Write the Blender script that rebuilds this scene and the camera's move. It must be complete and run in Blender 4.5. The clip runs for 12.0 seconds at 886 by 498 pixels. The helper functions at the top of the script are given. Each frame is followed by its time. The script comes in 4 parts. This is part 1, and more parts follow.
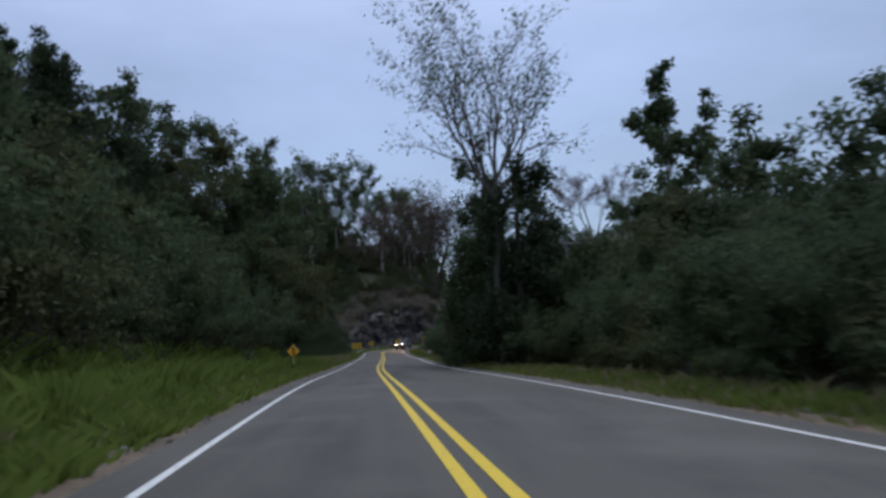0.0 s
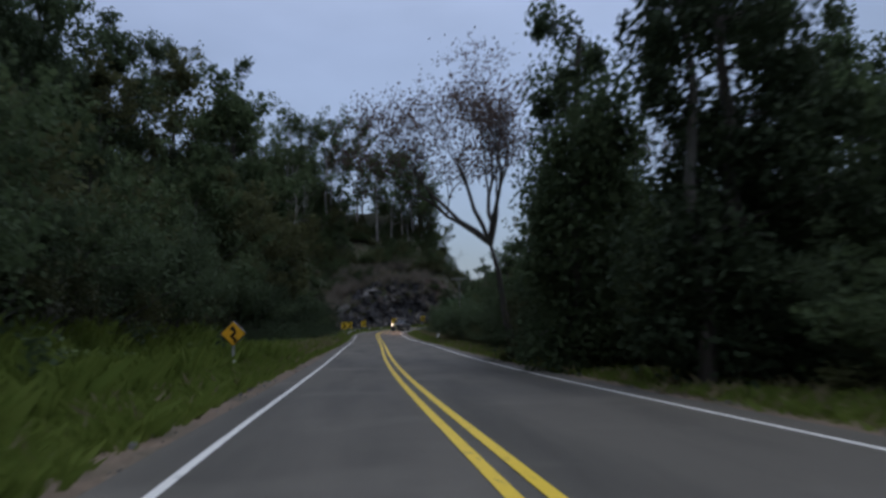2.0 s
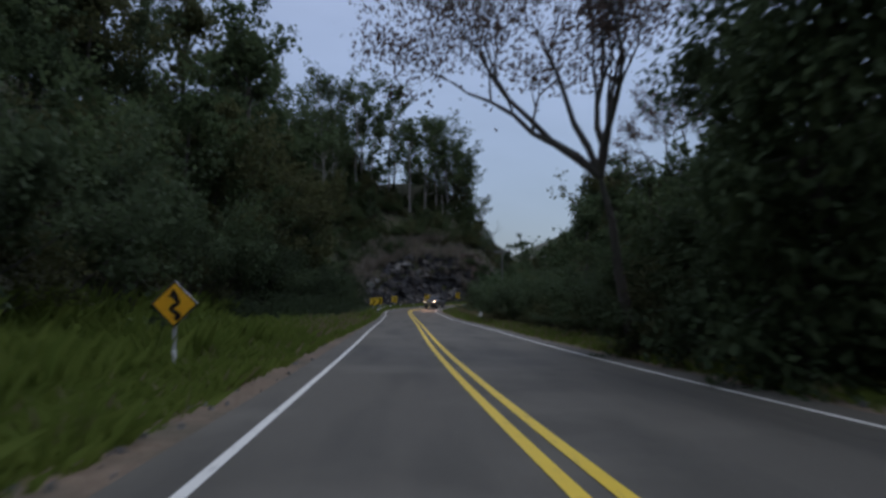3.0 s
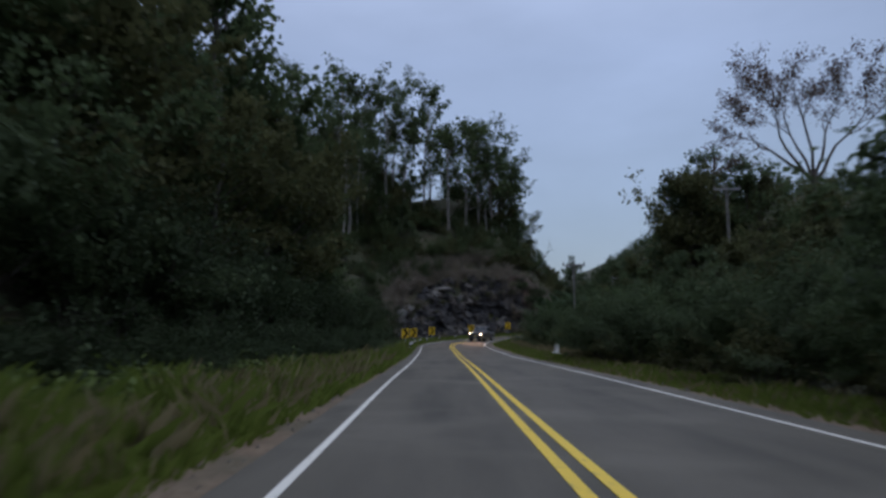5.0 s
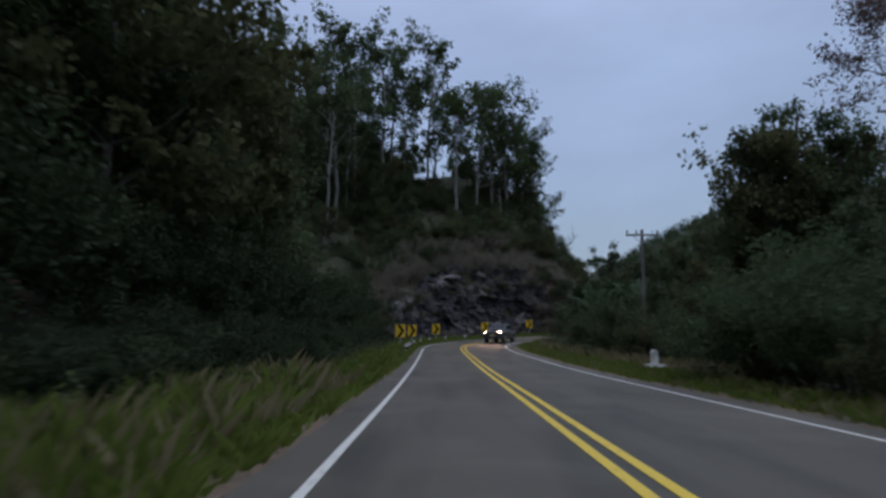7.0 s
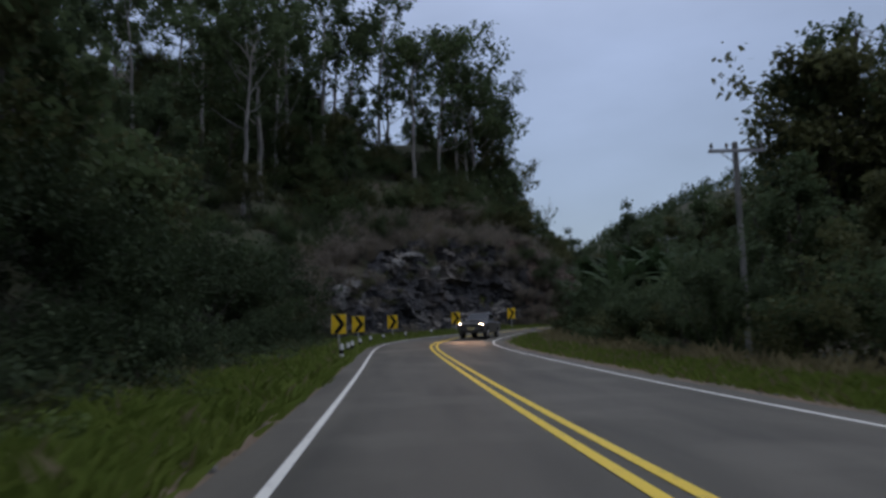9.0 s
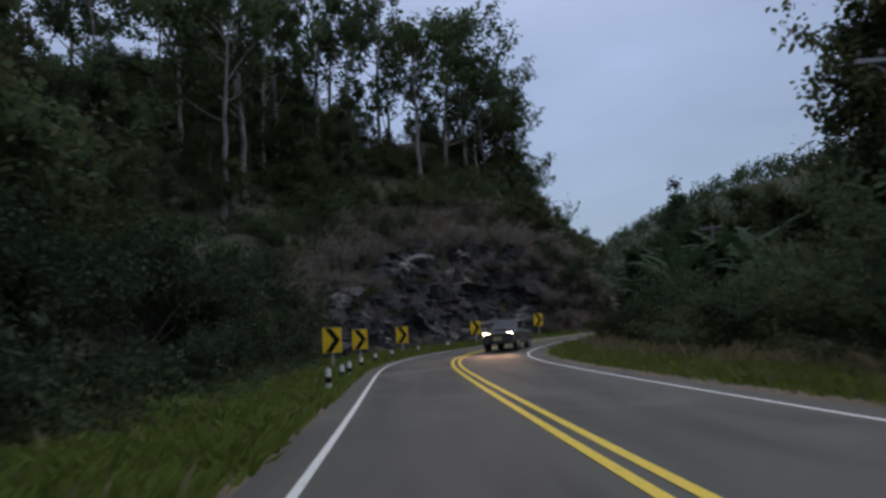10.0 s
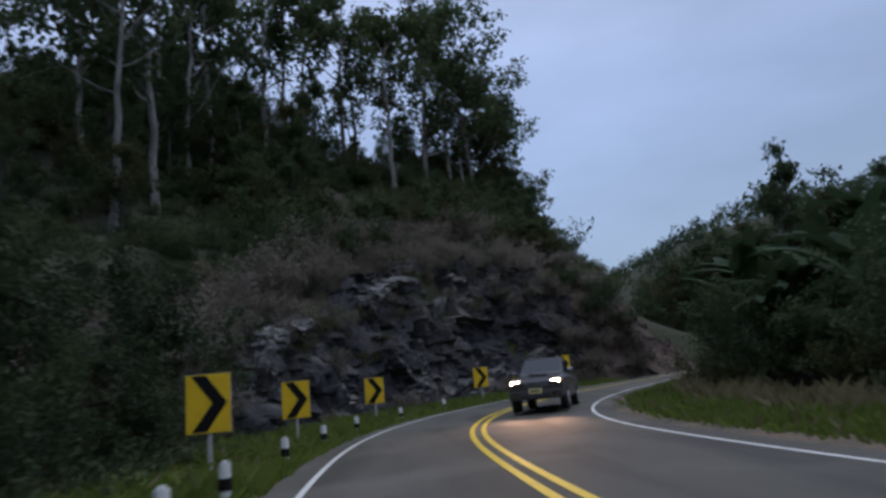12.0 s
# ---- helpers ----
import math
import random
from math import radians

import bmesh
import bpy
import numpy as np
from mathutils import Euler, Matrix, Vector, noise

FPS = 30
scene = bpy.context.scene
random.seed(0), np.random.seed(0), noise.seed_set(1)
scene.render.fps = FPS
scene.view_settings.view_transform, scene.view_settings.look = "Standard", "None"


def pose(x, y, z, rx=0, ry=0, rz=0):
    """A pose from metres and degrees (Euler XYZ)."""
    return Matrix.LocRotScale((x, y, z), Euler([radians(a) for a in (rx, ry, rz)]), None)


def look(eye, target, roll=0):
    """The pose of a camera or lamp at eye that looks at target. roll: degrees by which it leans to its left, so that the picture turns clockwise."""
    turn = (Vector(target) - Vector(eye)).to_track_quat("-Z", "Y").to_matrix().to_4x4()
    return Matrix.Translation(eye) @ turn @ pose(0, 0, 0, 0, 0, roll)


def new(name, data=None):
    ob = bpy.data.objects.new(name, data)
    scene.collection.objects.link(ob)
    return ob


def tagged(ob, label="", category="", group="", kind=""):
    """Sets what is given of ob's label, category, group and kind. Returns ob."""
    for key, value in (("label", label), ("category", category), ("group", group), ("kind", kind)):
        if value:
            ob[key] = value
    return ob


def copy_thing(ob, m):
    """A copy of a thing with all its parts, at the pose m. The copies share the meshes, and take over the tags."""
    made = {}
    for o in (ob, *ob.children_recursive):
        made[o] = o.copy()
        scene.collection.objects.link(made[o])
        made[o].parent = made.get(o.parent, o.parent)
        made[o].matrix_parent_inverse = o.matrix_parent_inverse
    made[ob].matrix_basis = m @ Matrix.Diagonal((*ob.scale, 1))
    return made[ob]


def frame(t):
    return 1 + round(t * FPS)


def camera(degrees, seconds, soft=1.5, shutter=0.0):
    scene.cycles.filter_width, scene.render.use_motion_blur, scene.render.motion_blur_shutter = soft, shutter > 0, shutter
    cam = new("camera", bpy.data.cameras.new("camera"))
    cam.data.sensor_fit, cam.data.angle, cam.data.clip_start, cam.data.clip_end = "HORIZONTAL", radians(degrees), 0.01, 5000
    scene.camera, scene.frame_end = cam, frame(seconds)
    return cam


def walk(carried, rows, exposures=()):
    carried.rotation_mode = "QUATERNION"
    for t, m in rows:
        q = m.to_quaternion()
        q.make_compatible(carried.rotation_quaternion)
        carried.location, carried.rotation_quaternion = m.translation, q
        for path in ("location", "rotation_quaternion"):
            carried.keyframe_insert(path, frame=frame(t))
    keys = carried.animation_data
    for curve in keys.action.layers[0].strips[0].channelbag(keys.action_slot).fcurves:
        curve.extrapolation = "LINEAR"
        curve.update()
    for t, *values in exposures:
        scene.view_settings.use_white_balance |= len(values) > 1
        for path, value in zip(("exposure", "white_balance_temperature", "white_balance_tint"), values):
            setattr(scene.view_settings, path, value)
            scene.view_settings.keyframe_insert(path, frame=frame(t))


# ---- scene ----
cam = camera(65.0, 12.0, soft=3.0, shutter=0.5)
PATH = [
    (0, (1.083, 2.428, 1.268), (1.259, 4.401, 1.541), -2.21),
    (0.5, (0.867, 7.089, 1.310), (0.977, 9.072, 1.551), -0.15),
    (1, (0.702, 11.799, 1.344), (0.860, 13.785, 1.521), -0.95),
    (1.5, (0.434, 16.556, 1.409), (0.641, 18.535, 1.608), -1.56),
    (2, (0.101, 21.385, 1.366), (0.304, 23.362, 1.587), -0.85),
    (2.5, (-0.156, 26.280, 1.279), (0.008, 28.263, 1.478), -0.08),
    (3, (-0.275, 31.073, 1.259), (-0.157, 33.064, 1.419), 0.39),
    (3.5, (-0.363, 35.918, 1.272), (-0.283, 37.907, 1.458), 0.47),
    (5.5, (-0.510, 55.263, 1.138), (-0.503, 57.247, 1.395), -0.18),
    (6, (-0.578, 60.007, 1.116), (-0.556, 61.991, 1.364), 0.09),
    (6.5, (-0.671, 64.671, 1.117), (-0.651, 66.657, 1.352), 0.01),
    (7, (-0.825, 69.243, 1.125), (-0.822, 71.227, 1.379), 0.55),
    (9, (-0.957, 87.276, 1.030), (-0.825, 89.257, 1.274), -1.01),
    (9.5, (-0.952, 91.476, 1.060), (-0.822, 93.456, 1.313), -2.56),
    (10, (-0.974, 95.442, 1.105), (-0.861, 97.419, 1.385), -3.40),
    (10.5, (-1.004, 99.285, 1.150), (-0.921, 101.253, 1.497), -3.13),
    (11, (-1.021, 103.106, 1.174), (-0.933, 105.062, 1.582), -3.08),
    (11.5, (-1.018, 106.906, 1.191), (-0.891, 108.856, 1.615), -3.79),
    (12, (-0.968, 110.703, 1.270), (-0.770, 112.646, 1.702), -5.44),
]
EXPOSURES = [(0.0, 0.21, 6230, 10), (1.5, 0.04, 6280, 10), (2.5, -0.09, 6380, 10), (5.5, -0.07, 6280, 10), (7.0, -0.09, 6230, 10), (9.5, -0.09, 6530, 10), (10.5, 0.06, 6380, 10), (11.2, 0.06, 6210, 10), (12.0, 0.06, 6110, 10)]
walk(cam, [(t, look(eye, target, roll)) for t, eye, target, roll in PATH], EXPOSURES)

# ---- the road's line: centre of the double yellow line ----
LEFT_LINE, RIGHT_LINE = 2.8, 3.65         # edge lines, usual metres from the centre
WIDTHS_AT = (0, 60, 75, 90, 105, 120, 135, 150, 165, 180, 200, 300)
LEFT_WIDTHS = (2.8, 2.71, 2.75, 2.48, 2.51, 2.82, 2.78, 2.88, 2.88, 3.07, 3.07, 3.06)
RIGHT_WIDTHS = (3.74, 3.75, 3.68, 3.64, 3.63, 3.76, 3.59, 3.49, 3.41, 3.32, 3.49, 3.58)
BENDS_AT = (0, 55, 70, 85, 100, 115, 130, 145, 155, 165, 172, 179, 186, 193, 200, 207, 214, 225, 245, 300)
BENDS = (0.003, 0.003, 0.015, 0.084, 0.065, -0.01, -0.031, 0.003, -0.046, 0.084, 0.549, 1.506, 1.958, 2.496, 2.599, 1.662, 0.319, -0.046, -0.046, -0.006)          # degrees a metre
SLOPES_AT = (0, 60, 80, 100, 120, 140, 155, 165, 175, 185, 195, 205, 215, 230, 260, 300)
SLOPES = (0.0054, 0.0048, -0.0111, -0.0039, -0.0008, -0.0007, 0.0146, 0.0192, 0.0228, 0.0367, 0.0493, 0.0525, 0.0525, 0.0493, 0.0419, 0.0387)


def left_line(s):
    """The left edge line's distance from the centre, s metres along."""
    return float(np.mean(np.interp(s + np.array((-7, -3.5, 0, 3.5, 7)), WIDTHS_AT, LEFT_WIDTHS)))


def right_line(s):
    return float(np.mean(np.interp(s + np.array((-7, -3.5, 0, 3.5, 7)), WIDTHS_AT, RIGHT_WIDTHS)))


def centre_line():
    """Points of the road's centre, one a metre: x, y, z, heading (radians to the right of +y), metres along."""
    x, y, z, head, out = 3.979, -49.923, -0.099, radians(-2.209), []
    for s in range(420):
        out.append((x, y, z, head, float(s)))
        x, y, z = x + math.sin(head), y + math.cos(head), z + float(np.interp(s, SLOPES_AT, SLOPES))
        head += radians(float(np.interp(s, BENDS_AT, BENDS)))
    return np.array(out)


CENTRE = centre_line()


# ---- dusk under an even overcast ----
def overcast_world():
    world = bpy.data.worlds.new("dusk")
    scene.world = world
    world.use_nodes = True
    nt = world.node_tree
    n, link = nt.nodes, nt.links
    n.clear()
    out = n.new("ShaderNodeOutputWorld")
    bg = n.new("ShaderNodeBackground")
    bg.inputs["Strength"].default_value = SKY_STRENGTH
    sky = n.new("ShaderNodeTexSky")
    sky.sky_type, sky.sun_disc = "NISHITA", False
    sky.sun_elevation, sky.sun_rotation = radians(6), radians(200)
    co = n.new("ShaderNodeTexCoord")
    sep = n.new("ShaderNodeSeparateXYZ")
    link.new(co.outputs["Generated"], sep.inputs[0])
    ramp = n.new("ShaderNodeValToRGB")
    r = ramp.color_ramp
    r.elements[0].position, r.elements[0].color = 0.0, (*SKY_LOW, 1)
    r.elements[1].position, r.elements[1].color = 1.0, (*SKY_TOP, 1)
    mid = r.elements.new(0.38)
    mid.color = (*SKY_MID, 1)
    link.new(sep.outputs["Z"], ramp.inputs[0])
    clouds = n.new("ShaderNodeTexNoise")
    clouds.inputs["Scale"].default_value, clouds.inputs["Detail"].default_value = 2.2, 5
    squash = n.new("ShaderNodeMapping")
    squash.inputs["Scale"].default_value = (1, 1, 2.6)
    link.new(co.outputs["Generated"], squash.inputs[0])
    link.new(squash.outputs[0], clouds.inputs["Vector"])
    band = n.new("ShaderNodeMapRange")
    band.inputs["From Min"].default_value, band.inputs["From Max"].default_value = 0.3, 0.7
    band.inputs["To Min"].default_value, band.inputs["To Max"].default_value = 0.84, 1.18
    link.new(clouds.outputs[0], band.inputs[0])
    mul = n.new("ShaderNodeVectorMath")
    mul.operation = "SCALE"
    link.new(ramp.outputs[0], mul.inputs[0])
    link.new(band.outputs[0], mul.inputs["Scale"])
    mix = n.new("ShaderNodeMix")
    mix.data_type = "RGBA"
    mix.inputs[0].default_value = 0.04
    link.new(mul.outputs[0], mix.inputs[6])
    link.new(sky.outputs[0], mix.inputs[7])
    link.new(mix.outputs[2], bg.inputs[0])
    link.new(bg.outputs[0], out.inputs[0])


SKY_STRENGTH = 1.0
SKY_LOW, SKY_MID, SKY_TOP = (0.178, 0.232, 0.365), (0.325, 0.392, 0.59), (0.74, 0.81, 1.04)
overcast_world()
sun = new("sun", bpy.data.lights.new("sun", "SUN"))
sun.data.energy, sun.data.angle, sun.data.color = 0.5, radians(40), (1.0, 0.95, 0.9)
sun.matrix_world = look((0, 0, 60), (-22, 4, 0))


# ---- materials ----
def tree_of(name):
    m = bpy.data.materials.new(name)
    m.use_nodes = True
    n = m.node_tree.nodes
    return m, n, m.node_tree.links, n["Principled BSDF"]


def mixed(n, link, a, b, fac):
    """A colour between a and b (tuples or sockets) by the socket fac."""
    mix = n.new("ShaderNodeMix")
    mix.data_type = "RGBA"
    for slot, v in ((6, a), (7, b)):
        if isinstance(v, tuple):
            mix.inputs[slot].default_value = (*v, 1)
        else:
            link.new(v, mix.inputs[slot])
    link.new(fac, mix.inputs[0])
    return mix.outputs[2]


def noisy(n, link, scale, low, high, detail=4.0, stretch=None, kind="Object"):
    """A noise between 0 and 1, cut at low and high."""
    co = n.new("ShaderNodeTexCoord")
    src = co.outputs[kind]
    if stretch:
        mp = n.new("ShaderNodeMapping")
        mp.inputs["Scale"].default_value = stretch
        link.new(src, mp.inputs[0])
        src = mp.outputs[0]
    tex = n.new("ShaderNodeTexNoise")
    tex.inputs["Scale"].default_value, tex.inputs["Detail"].default_value = scale, detail
    link.new(src, tex.inputs["Vector"])
    cut = n.new("ShaderNodeMapRange")
    cut.inputs["From Min"].default_value, cut.inputs["From Max"].default_value = low, high
    link.new(tex.outputs[0], cut.inputs[0])
    return cut.outputs[0]


def bumped(n, link, bsdf, height, strength, distance):
    b = n.new("ShaderNodeBump")
    b.inputs["Strength"].default_value, b.inputs["Distance"].default_value = strength, distance
    link.new(height, b.inputs["Height"])
    link.new(b.outputs[0], bsdf.inputs["Normal"])


def surface(name, a, b, scale, rough=0.8, c=None, scale_c=0.3, bump=0.3, depth=0.02, metal=0.0, stretch=None):
    """A rough surface: a to b by a fine noise, towards c by a broad one."""
    m, n, link, p = tree_of(name)
    fine = noisy(n, link, scale, 0.3, 0.7, stretch=stretch)
    col = mixed(n, link, a, b, fine)
    if c:
        col = mixed(n, link, col, c, noisy(n, link, scale_c, 0.45, 0.68))
    link.new(col, p.inputs["Base Color"])
    p.inputs["Roughness"].default_value, p.inputs["Metallic"].default_value = rough, metal
    if bump:
        bumped(n, link, p, fine, bump, depth)
    return m


def leafy(name, a, b, c, gloss=0.75, through_light=0.45):
    """Leaves: a to b from leaf to leaf, towards c from tree to tree."""
    m, n, link, p = tree_of(name)
    geo = n.new("ShaderNodeNewGeometry")
    info = n.new("ShaderNodeObjectInfo")
    col = mixed(n, link, a, b, geo.outputs["Random Per Island"])
    far = n.new("ShaderNodeMapRange")
    far.inputs["To Max"].default_value = 0.8
    link.new(info.outputs["Random"], far.inputs[0])
    col = mixed(n, link, col, c, far.outputs[0])
    link.new(col, p.inputs["Base Color"])
    p.inputs["Roughness"].default_value = gloss
    p.inputs["Specular IOR Level"].default_value = 0.12
    thin = n.new("ShaderNodeBsdfTranslucent")
    link.new(col, thin.inputs[0])
    mix = n.new("ShaderNodeMixShader")
    mix.inputs[0].default_value = through_light
    link.new(p.outputs[0], mix.inputs[1])
    link.new(thin.outputs[0], mix.inputs[2])
    link.new(mix.outputs[0], n["Material Output"].inputs[0])
    return m


def plain(name, col, rough=0.5, metal=0.0, wear=None):
    m, n, link, p = tree_of(name)
    if wear:
        link.new(mixed(n, link, col, wear, noisy(n, link, 6, 0.5, 0.72)), p.inputs["Base Color"])
    else:
        p.inputs["Base Color"].default_value = (*col, 1)
    p.inputs["Roughness"].default_value, p.inputs["Metallic"].default_value = rough, metal
    return m


def glow(name, col, power):
    m, n, link, p = tree_of(name)
    p.inputs["Base Color"].default_value = (0.8, 0.8, 0.8, 1)
    p.inputs["Emission Color"].default_value = (*col, 1)
    p.inputs["Emission Strength"].default_value = power
    return m


def asphalt_material():
    m, n, link, p = tree_of("asphalt")
    grain = noisy(n, link, 60, 0.3, 0.7, 6)
    col = mixed(n, link, (0.090, 0.083, 0.066), (0.130, 0.120, 0.097), grain)
    col = mixed(n, link, col, (0.066, 0.062, 0.050), noisy(n, link, 0.9, 0.45, 0.7, 5, (1.0, 0.12, 1.0)))
    col = mixed(n, link, col, (0.150, 0.139, 0.113), noisy(n, link, 0.35, 0.52, 0.75, 6))
    link.new(col, p.inputs["Base Color"])
    p.inputs["Roughness"].default_value = 0.78
    p.inputs["Specular IOR Level"].default_value = 0.32
    bumped(n, link, p, grain, 0.35, 0.01)
    return m


def paint_material(name, col, worn):
    m, n, link, p = tree_of(name)
    wear = noisy(n, link, 9, 0.60, 0.72, 8)
    link.new(mixed(n, link, col, worn, wear), p.inputs["Base Color"])
    p.inputs["Roughness"].default_value = 0.55
    return m


def ground_material():
    m, n, link, p = tree_of("forest_floor")
    col = mixed(n, link, (0.030, 0.042, 0.018), (0.060, 0.060, 0.030), noisy(n, link, 1.6, 0.3, 0.7, 6))
    col = mixed(n, link, col, (0.075, 0.055, 0.038), noisy(n, link, 0.22, 0.5, 0.72, 5))
    link.new(col, p.inputs["Base Color"])
    p.inputs["Roughness"].default_value = 0.95
    bumped(n, link, p, noisy(n, link, 5, 0.2, 0.8, 8), 0.8, 0.15)
    return m


def rock_material():
    """Dark broken rock; what faces up turns paler in patches."""
    m, n, link, p = tree_of("cut_rock")
    col = mixed(n, link, (0.016, 0.017, 0.020), (0.042, 0.041, 0.044), noisy(n, link, 0.9, 0.35, 0.65, 8, (1, 1, 0.6)))
    col = mixed(n, link, col, (0.105, 0.090, 0.076), noisy(n, link, 0.3, 0.54, 0.72, 8, (1, 1.2, 1.3)))
    col = mixed(n, link, col, (0.055, 0.045, 0.040), noisy(n, link, 0.5, 0.52, 0.70, 7, (1.4, 1.4, 0.35)))
    geo = n.new("ShaderNodeNewGeometry")
    sep = n.new("ShaderNodeSeparateXYZ")
    link.new(geo.outputs["Normal"], sep.inputs[0])
    lying = n.new("ShaderNodeMapRange")
    lying.inputs["From Min"].default_value, lying.inputs["From Max"].default_value = 0.35, 0.8
    link.new(sep.outputs["Z"], lying.inputs[0])
    patchy = n.new("ShaderNodeMath")
    patchy.operation = "MULTIPLY"
    link.new(lying.outputs[0], patchy.inputs[0])
    link.new(noisy(n, link, 0.3, 0.50, 0.68, 8), patchy.inputs[1])
    col = mixed(n, link, col, (0.22, 0.205, 0.182), patchy.outputs[0])
    link.new(col, p.inputs["Base Color"])
    p.inputs["Roughness"].default_value = 0.9
    bumped(n, link, p, noisy(n, link, 4, 0.2, 0.8, 10), 0.8, 0.1)
    return m


ASPHALT = asphalt_material()
WHITE_LINE = paint_material("white_road_paint", (0.76, 0.75, 0.68), (0.25, 0.25, 0.23))
YELLOW_LINE = paint_material("yellow_road_paint", (0.80, 0.56, 0.03), (0.35, 0.26, 0.06))
DIRT = surface("roadside_dirt", (0.13, 0.092, 0.06), (0.21, 0.155, 0.105), 9, 0.95, (0.09, 0.08, 0.05), 0.7, 0.7, 0.04)
GROUND = ground_material()
ROCK = rock_material()
WEED = leafy("weed_leaves", (0.085, 0.13, 0.035), (0.16, 0.215, 0.07), (0.12, 0.16, 0.05), 0.6, 0.3)
GRASS = leafy("verge_grass", (0.10, 0.158, 0.026), (0.205, 0.25, 0.055), (0.15, 0.195, 0.04), 0.6, 0.2)
STRAW = leafy("dry_grass", (0.20, 0.17, 0.085), (0.30, 0.26, 0.15), (0.17, 0.15, 0.08), 0.7, 0.2)
LEAF = leafy("dark_leaves", (0.058, 0.088, 0.040), (0.096, 0.132, 0.060), (0.070, 0.096, 0.052))
# LEAF again but darker: the shade of dense growth put into the colour
LEAF_SHADED = leafy("shaded_leaves", (0.036, 0.056, 0.028), (0.062, 0.088, 0.042), (0.046, 0.064, 0.034), 0.75, 0.35)
LEAF_OLIVE = leafy("olive_leaves", (0.072, 0.084, 0.034), (0.116, 0.122, 0.054), (0.082, 0.090, 0.044))
# LEAF again but lighter: skylight and haze on foliage put into the colour
LEAF_LIT = leafy("lit_leaves", (0.066, 0.100, 0.042), (0.110, 0.148, 0.066), (0.084, 0.114, 0.056))
LEAF_RED = leafy("rusty_leaves", (0.085, 0.058, 0.048), (0.14, 0.10, 0.085), (0.095, 0.078, 0.066))
LEAF_BROWN = leafy("dry_leaves", (0.172, 0.150, 0.122), (0.300, 0.266, 0.220), (0.206, 0.184, 0.150))
FROND = leafy("banana_leaves", (0.034, 0.062, 0.026), (0.056, 0.092, 0.038), (0.042, 0.066, 0.032), 0.6, 0.3)
BARK = surface("dark_bark", (0.045, 0.038, 0.032), (0.10, 0.088, 0.075), 7, 0.95, (0.07, 0.075, 0.06), 0.8, 0.8, 0.04, stretch=(1, 1, 0.25))
PALE_BARK = surface("pale_bark", (0.17, 0.163, 0.148), (0.29, 0.275, 0.252), 4, 0.9, (0.09, 0.085, 0.08), 0.5, 0.6, 0.03, stretch=(1, 1, 0.3))
CONCRETE = surface("weathered_concrete", (0.13, 0.125, 0.115), (0.20, 0.195, 0.18), 12, 0.9, (0.08, 0.08, 0.07), 1.5, 0.4, 0.01)
WHITEWASH = surface("whitewash", (0.66, 0.66, 0.64), (0.78, 0.78, 0.76), 10, 0.8, (0.45, 0.43, 0.38), 2.0, 0.2, 0.005)
PALE_ROCK = surface("pale_rock", (0.13, 0.128, 0.12), (0.24, 0.235, 0.222), 2.5, 0.9, (0.075, 0.072, 0.07), 0.8, 0.7, 0.06)
EARTH = surface("bare_earth", (0.060, 0.044, 0.036), (0.12, 0.088, 0.072), 2.2, 0.95, (0.18, 0.132, 0.108), 0.35, 0.8, 0.1)
BLACK_PAINT = plain("black_paint", (0.012, 0.012, 0.012), 0.85)
BLACK_PAINT.node_tree.nodes["Principled BSDF"].inputs["Specular IOR Level"].default_value = 0.15
SIGN_YELLOW = plain("yellow_sheeting", (0.92, 0.60, 0.015), 0.5, 0.0, (0.80, 0.48, 0.02))
SIGN_ORANGE = plain("orange_yellow_sheeting", (0.90, 0.45, 0.012), 0.5, 0.0, (0.75, 0.34, 0.015))
POST_GREY = surface("weathered_grey_paint", (0.40, 0.40, 0.39), (0.52, 0.52, 0.50), 10, 0.8, (0.28, 0.27, 0.25), 2.0, 0.2, 0.005)
SIGN_BACK = plain("sign_back_aluminium", (0.42, 0.42, 0.43), 0.4, 0.9)
STEEL = surface("galvanised_steel", (0.18, 0.18, 0.185), (0.28, 0.28, 0.28), 18, 0.5, None, 1, 0.1, 0.003, 0.6)


# ---- mesh helpers ----
def mesh_object(name, verts, faces, material, parent=None, label="", smooth=False):
    """One mesh object from arrays of corners and of faces."""
    me = bpy.data.meshes.new(name)
    me.from_pydata(np.asarray(verts, float).tolist(), [], [tuple(int(i) for i in f) for f in faces])
    me.materials.append(material)
    if smooth:
        me.polygons.foreach_set("use_smooth", [True] * len(me.polygons))
    me.update()
    ob = new(name, me)
    ob.parent = parent
    if label:
        tagged(ob, label)
    return ob


def part(name, bm, material, parent=None, label="", smooth=False):
    """Links a bmesh as one mesh object under a thing or a part."""
    me = bpy.data.meshes.new(name)
    bmesh.ops.recalc_face_normals(bm, faces=bm.faces)
    bm.to_mesh(me)
    bm.free()
    me.materials.append(material)
    if smooth:
        me.polygons.foreach_set("use_smooth", [True] * len(me.polygons))
    ob = new(name, me)
    ob.parent = parent
    if label:
        tagged(ob, label)
    return ob


def thing(name, m, label, category, group="", kind=""):
    """An empty at a thing's base, that parents its parts."""
    ob = new(name)
    ob.matrix_basis = m
    return tagged(ob, label, category, group, kind)


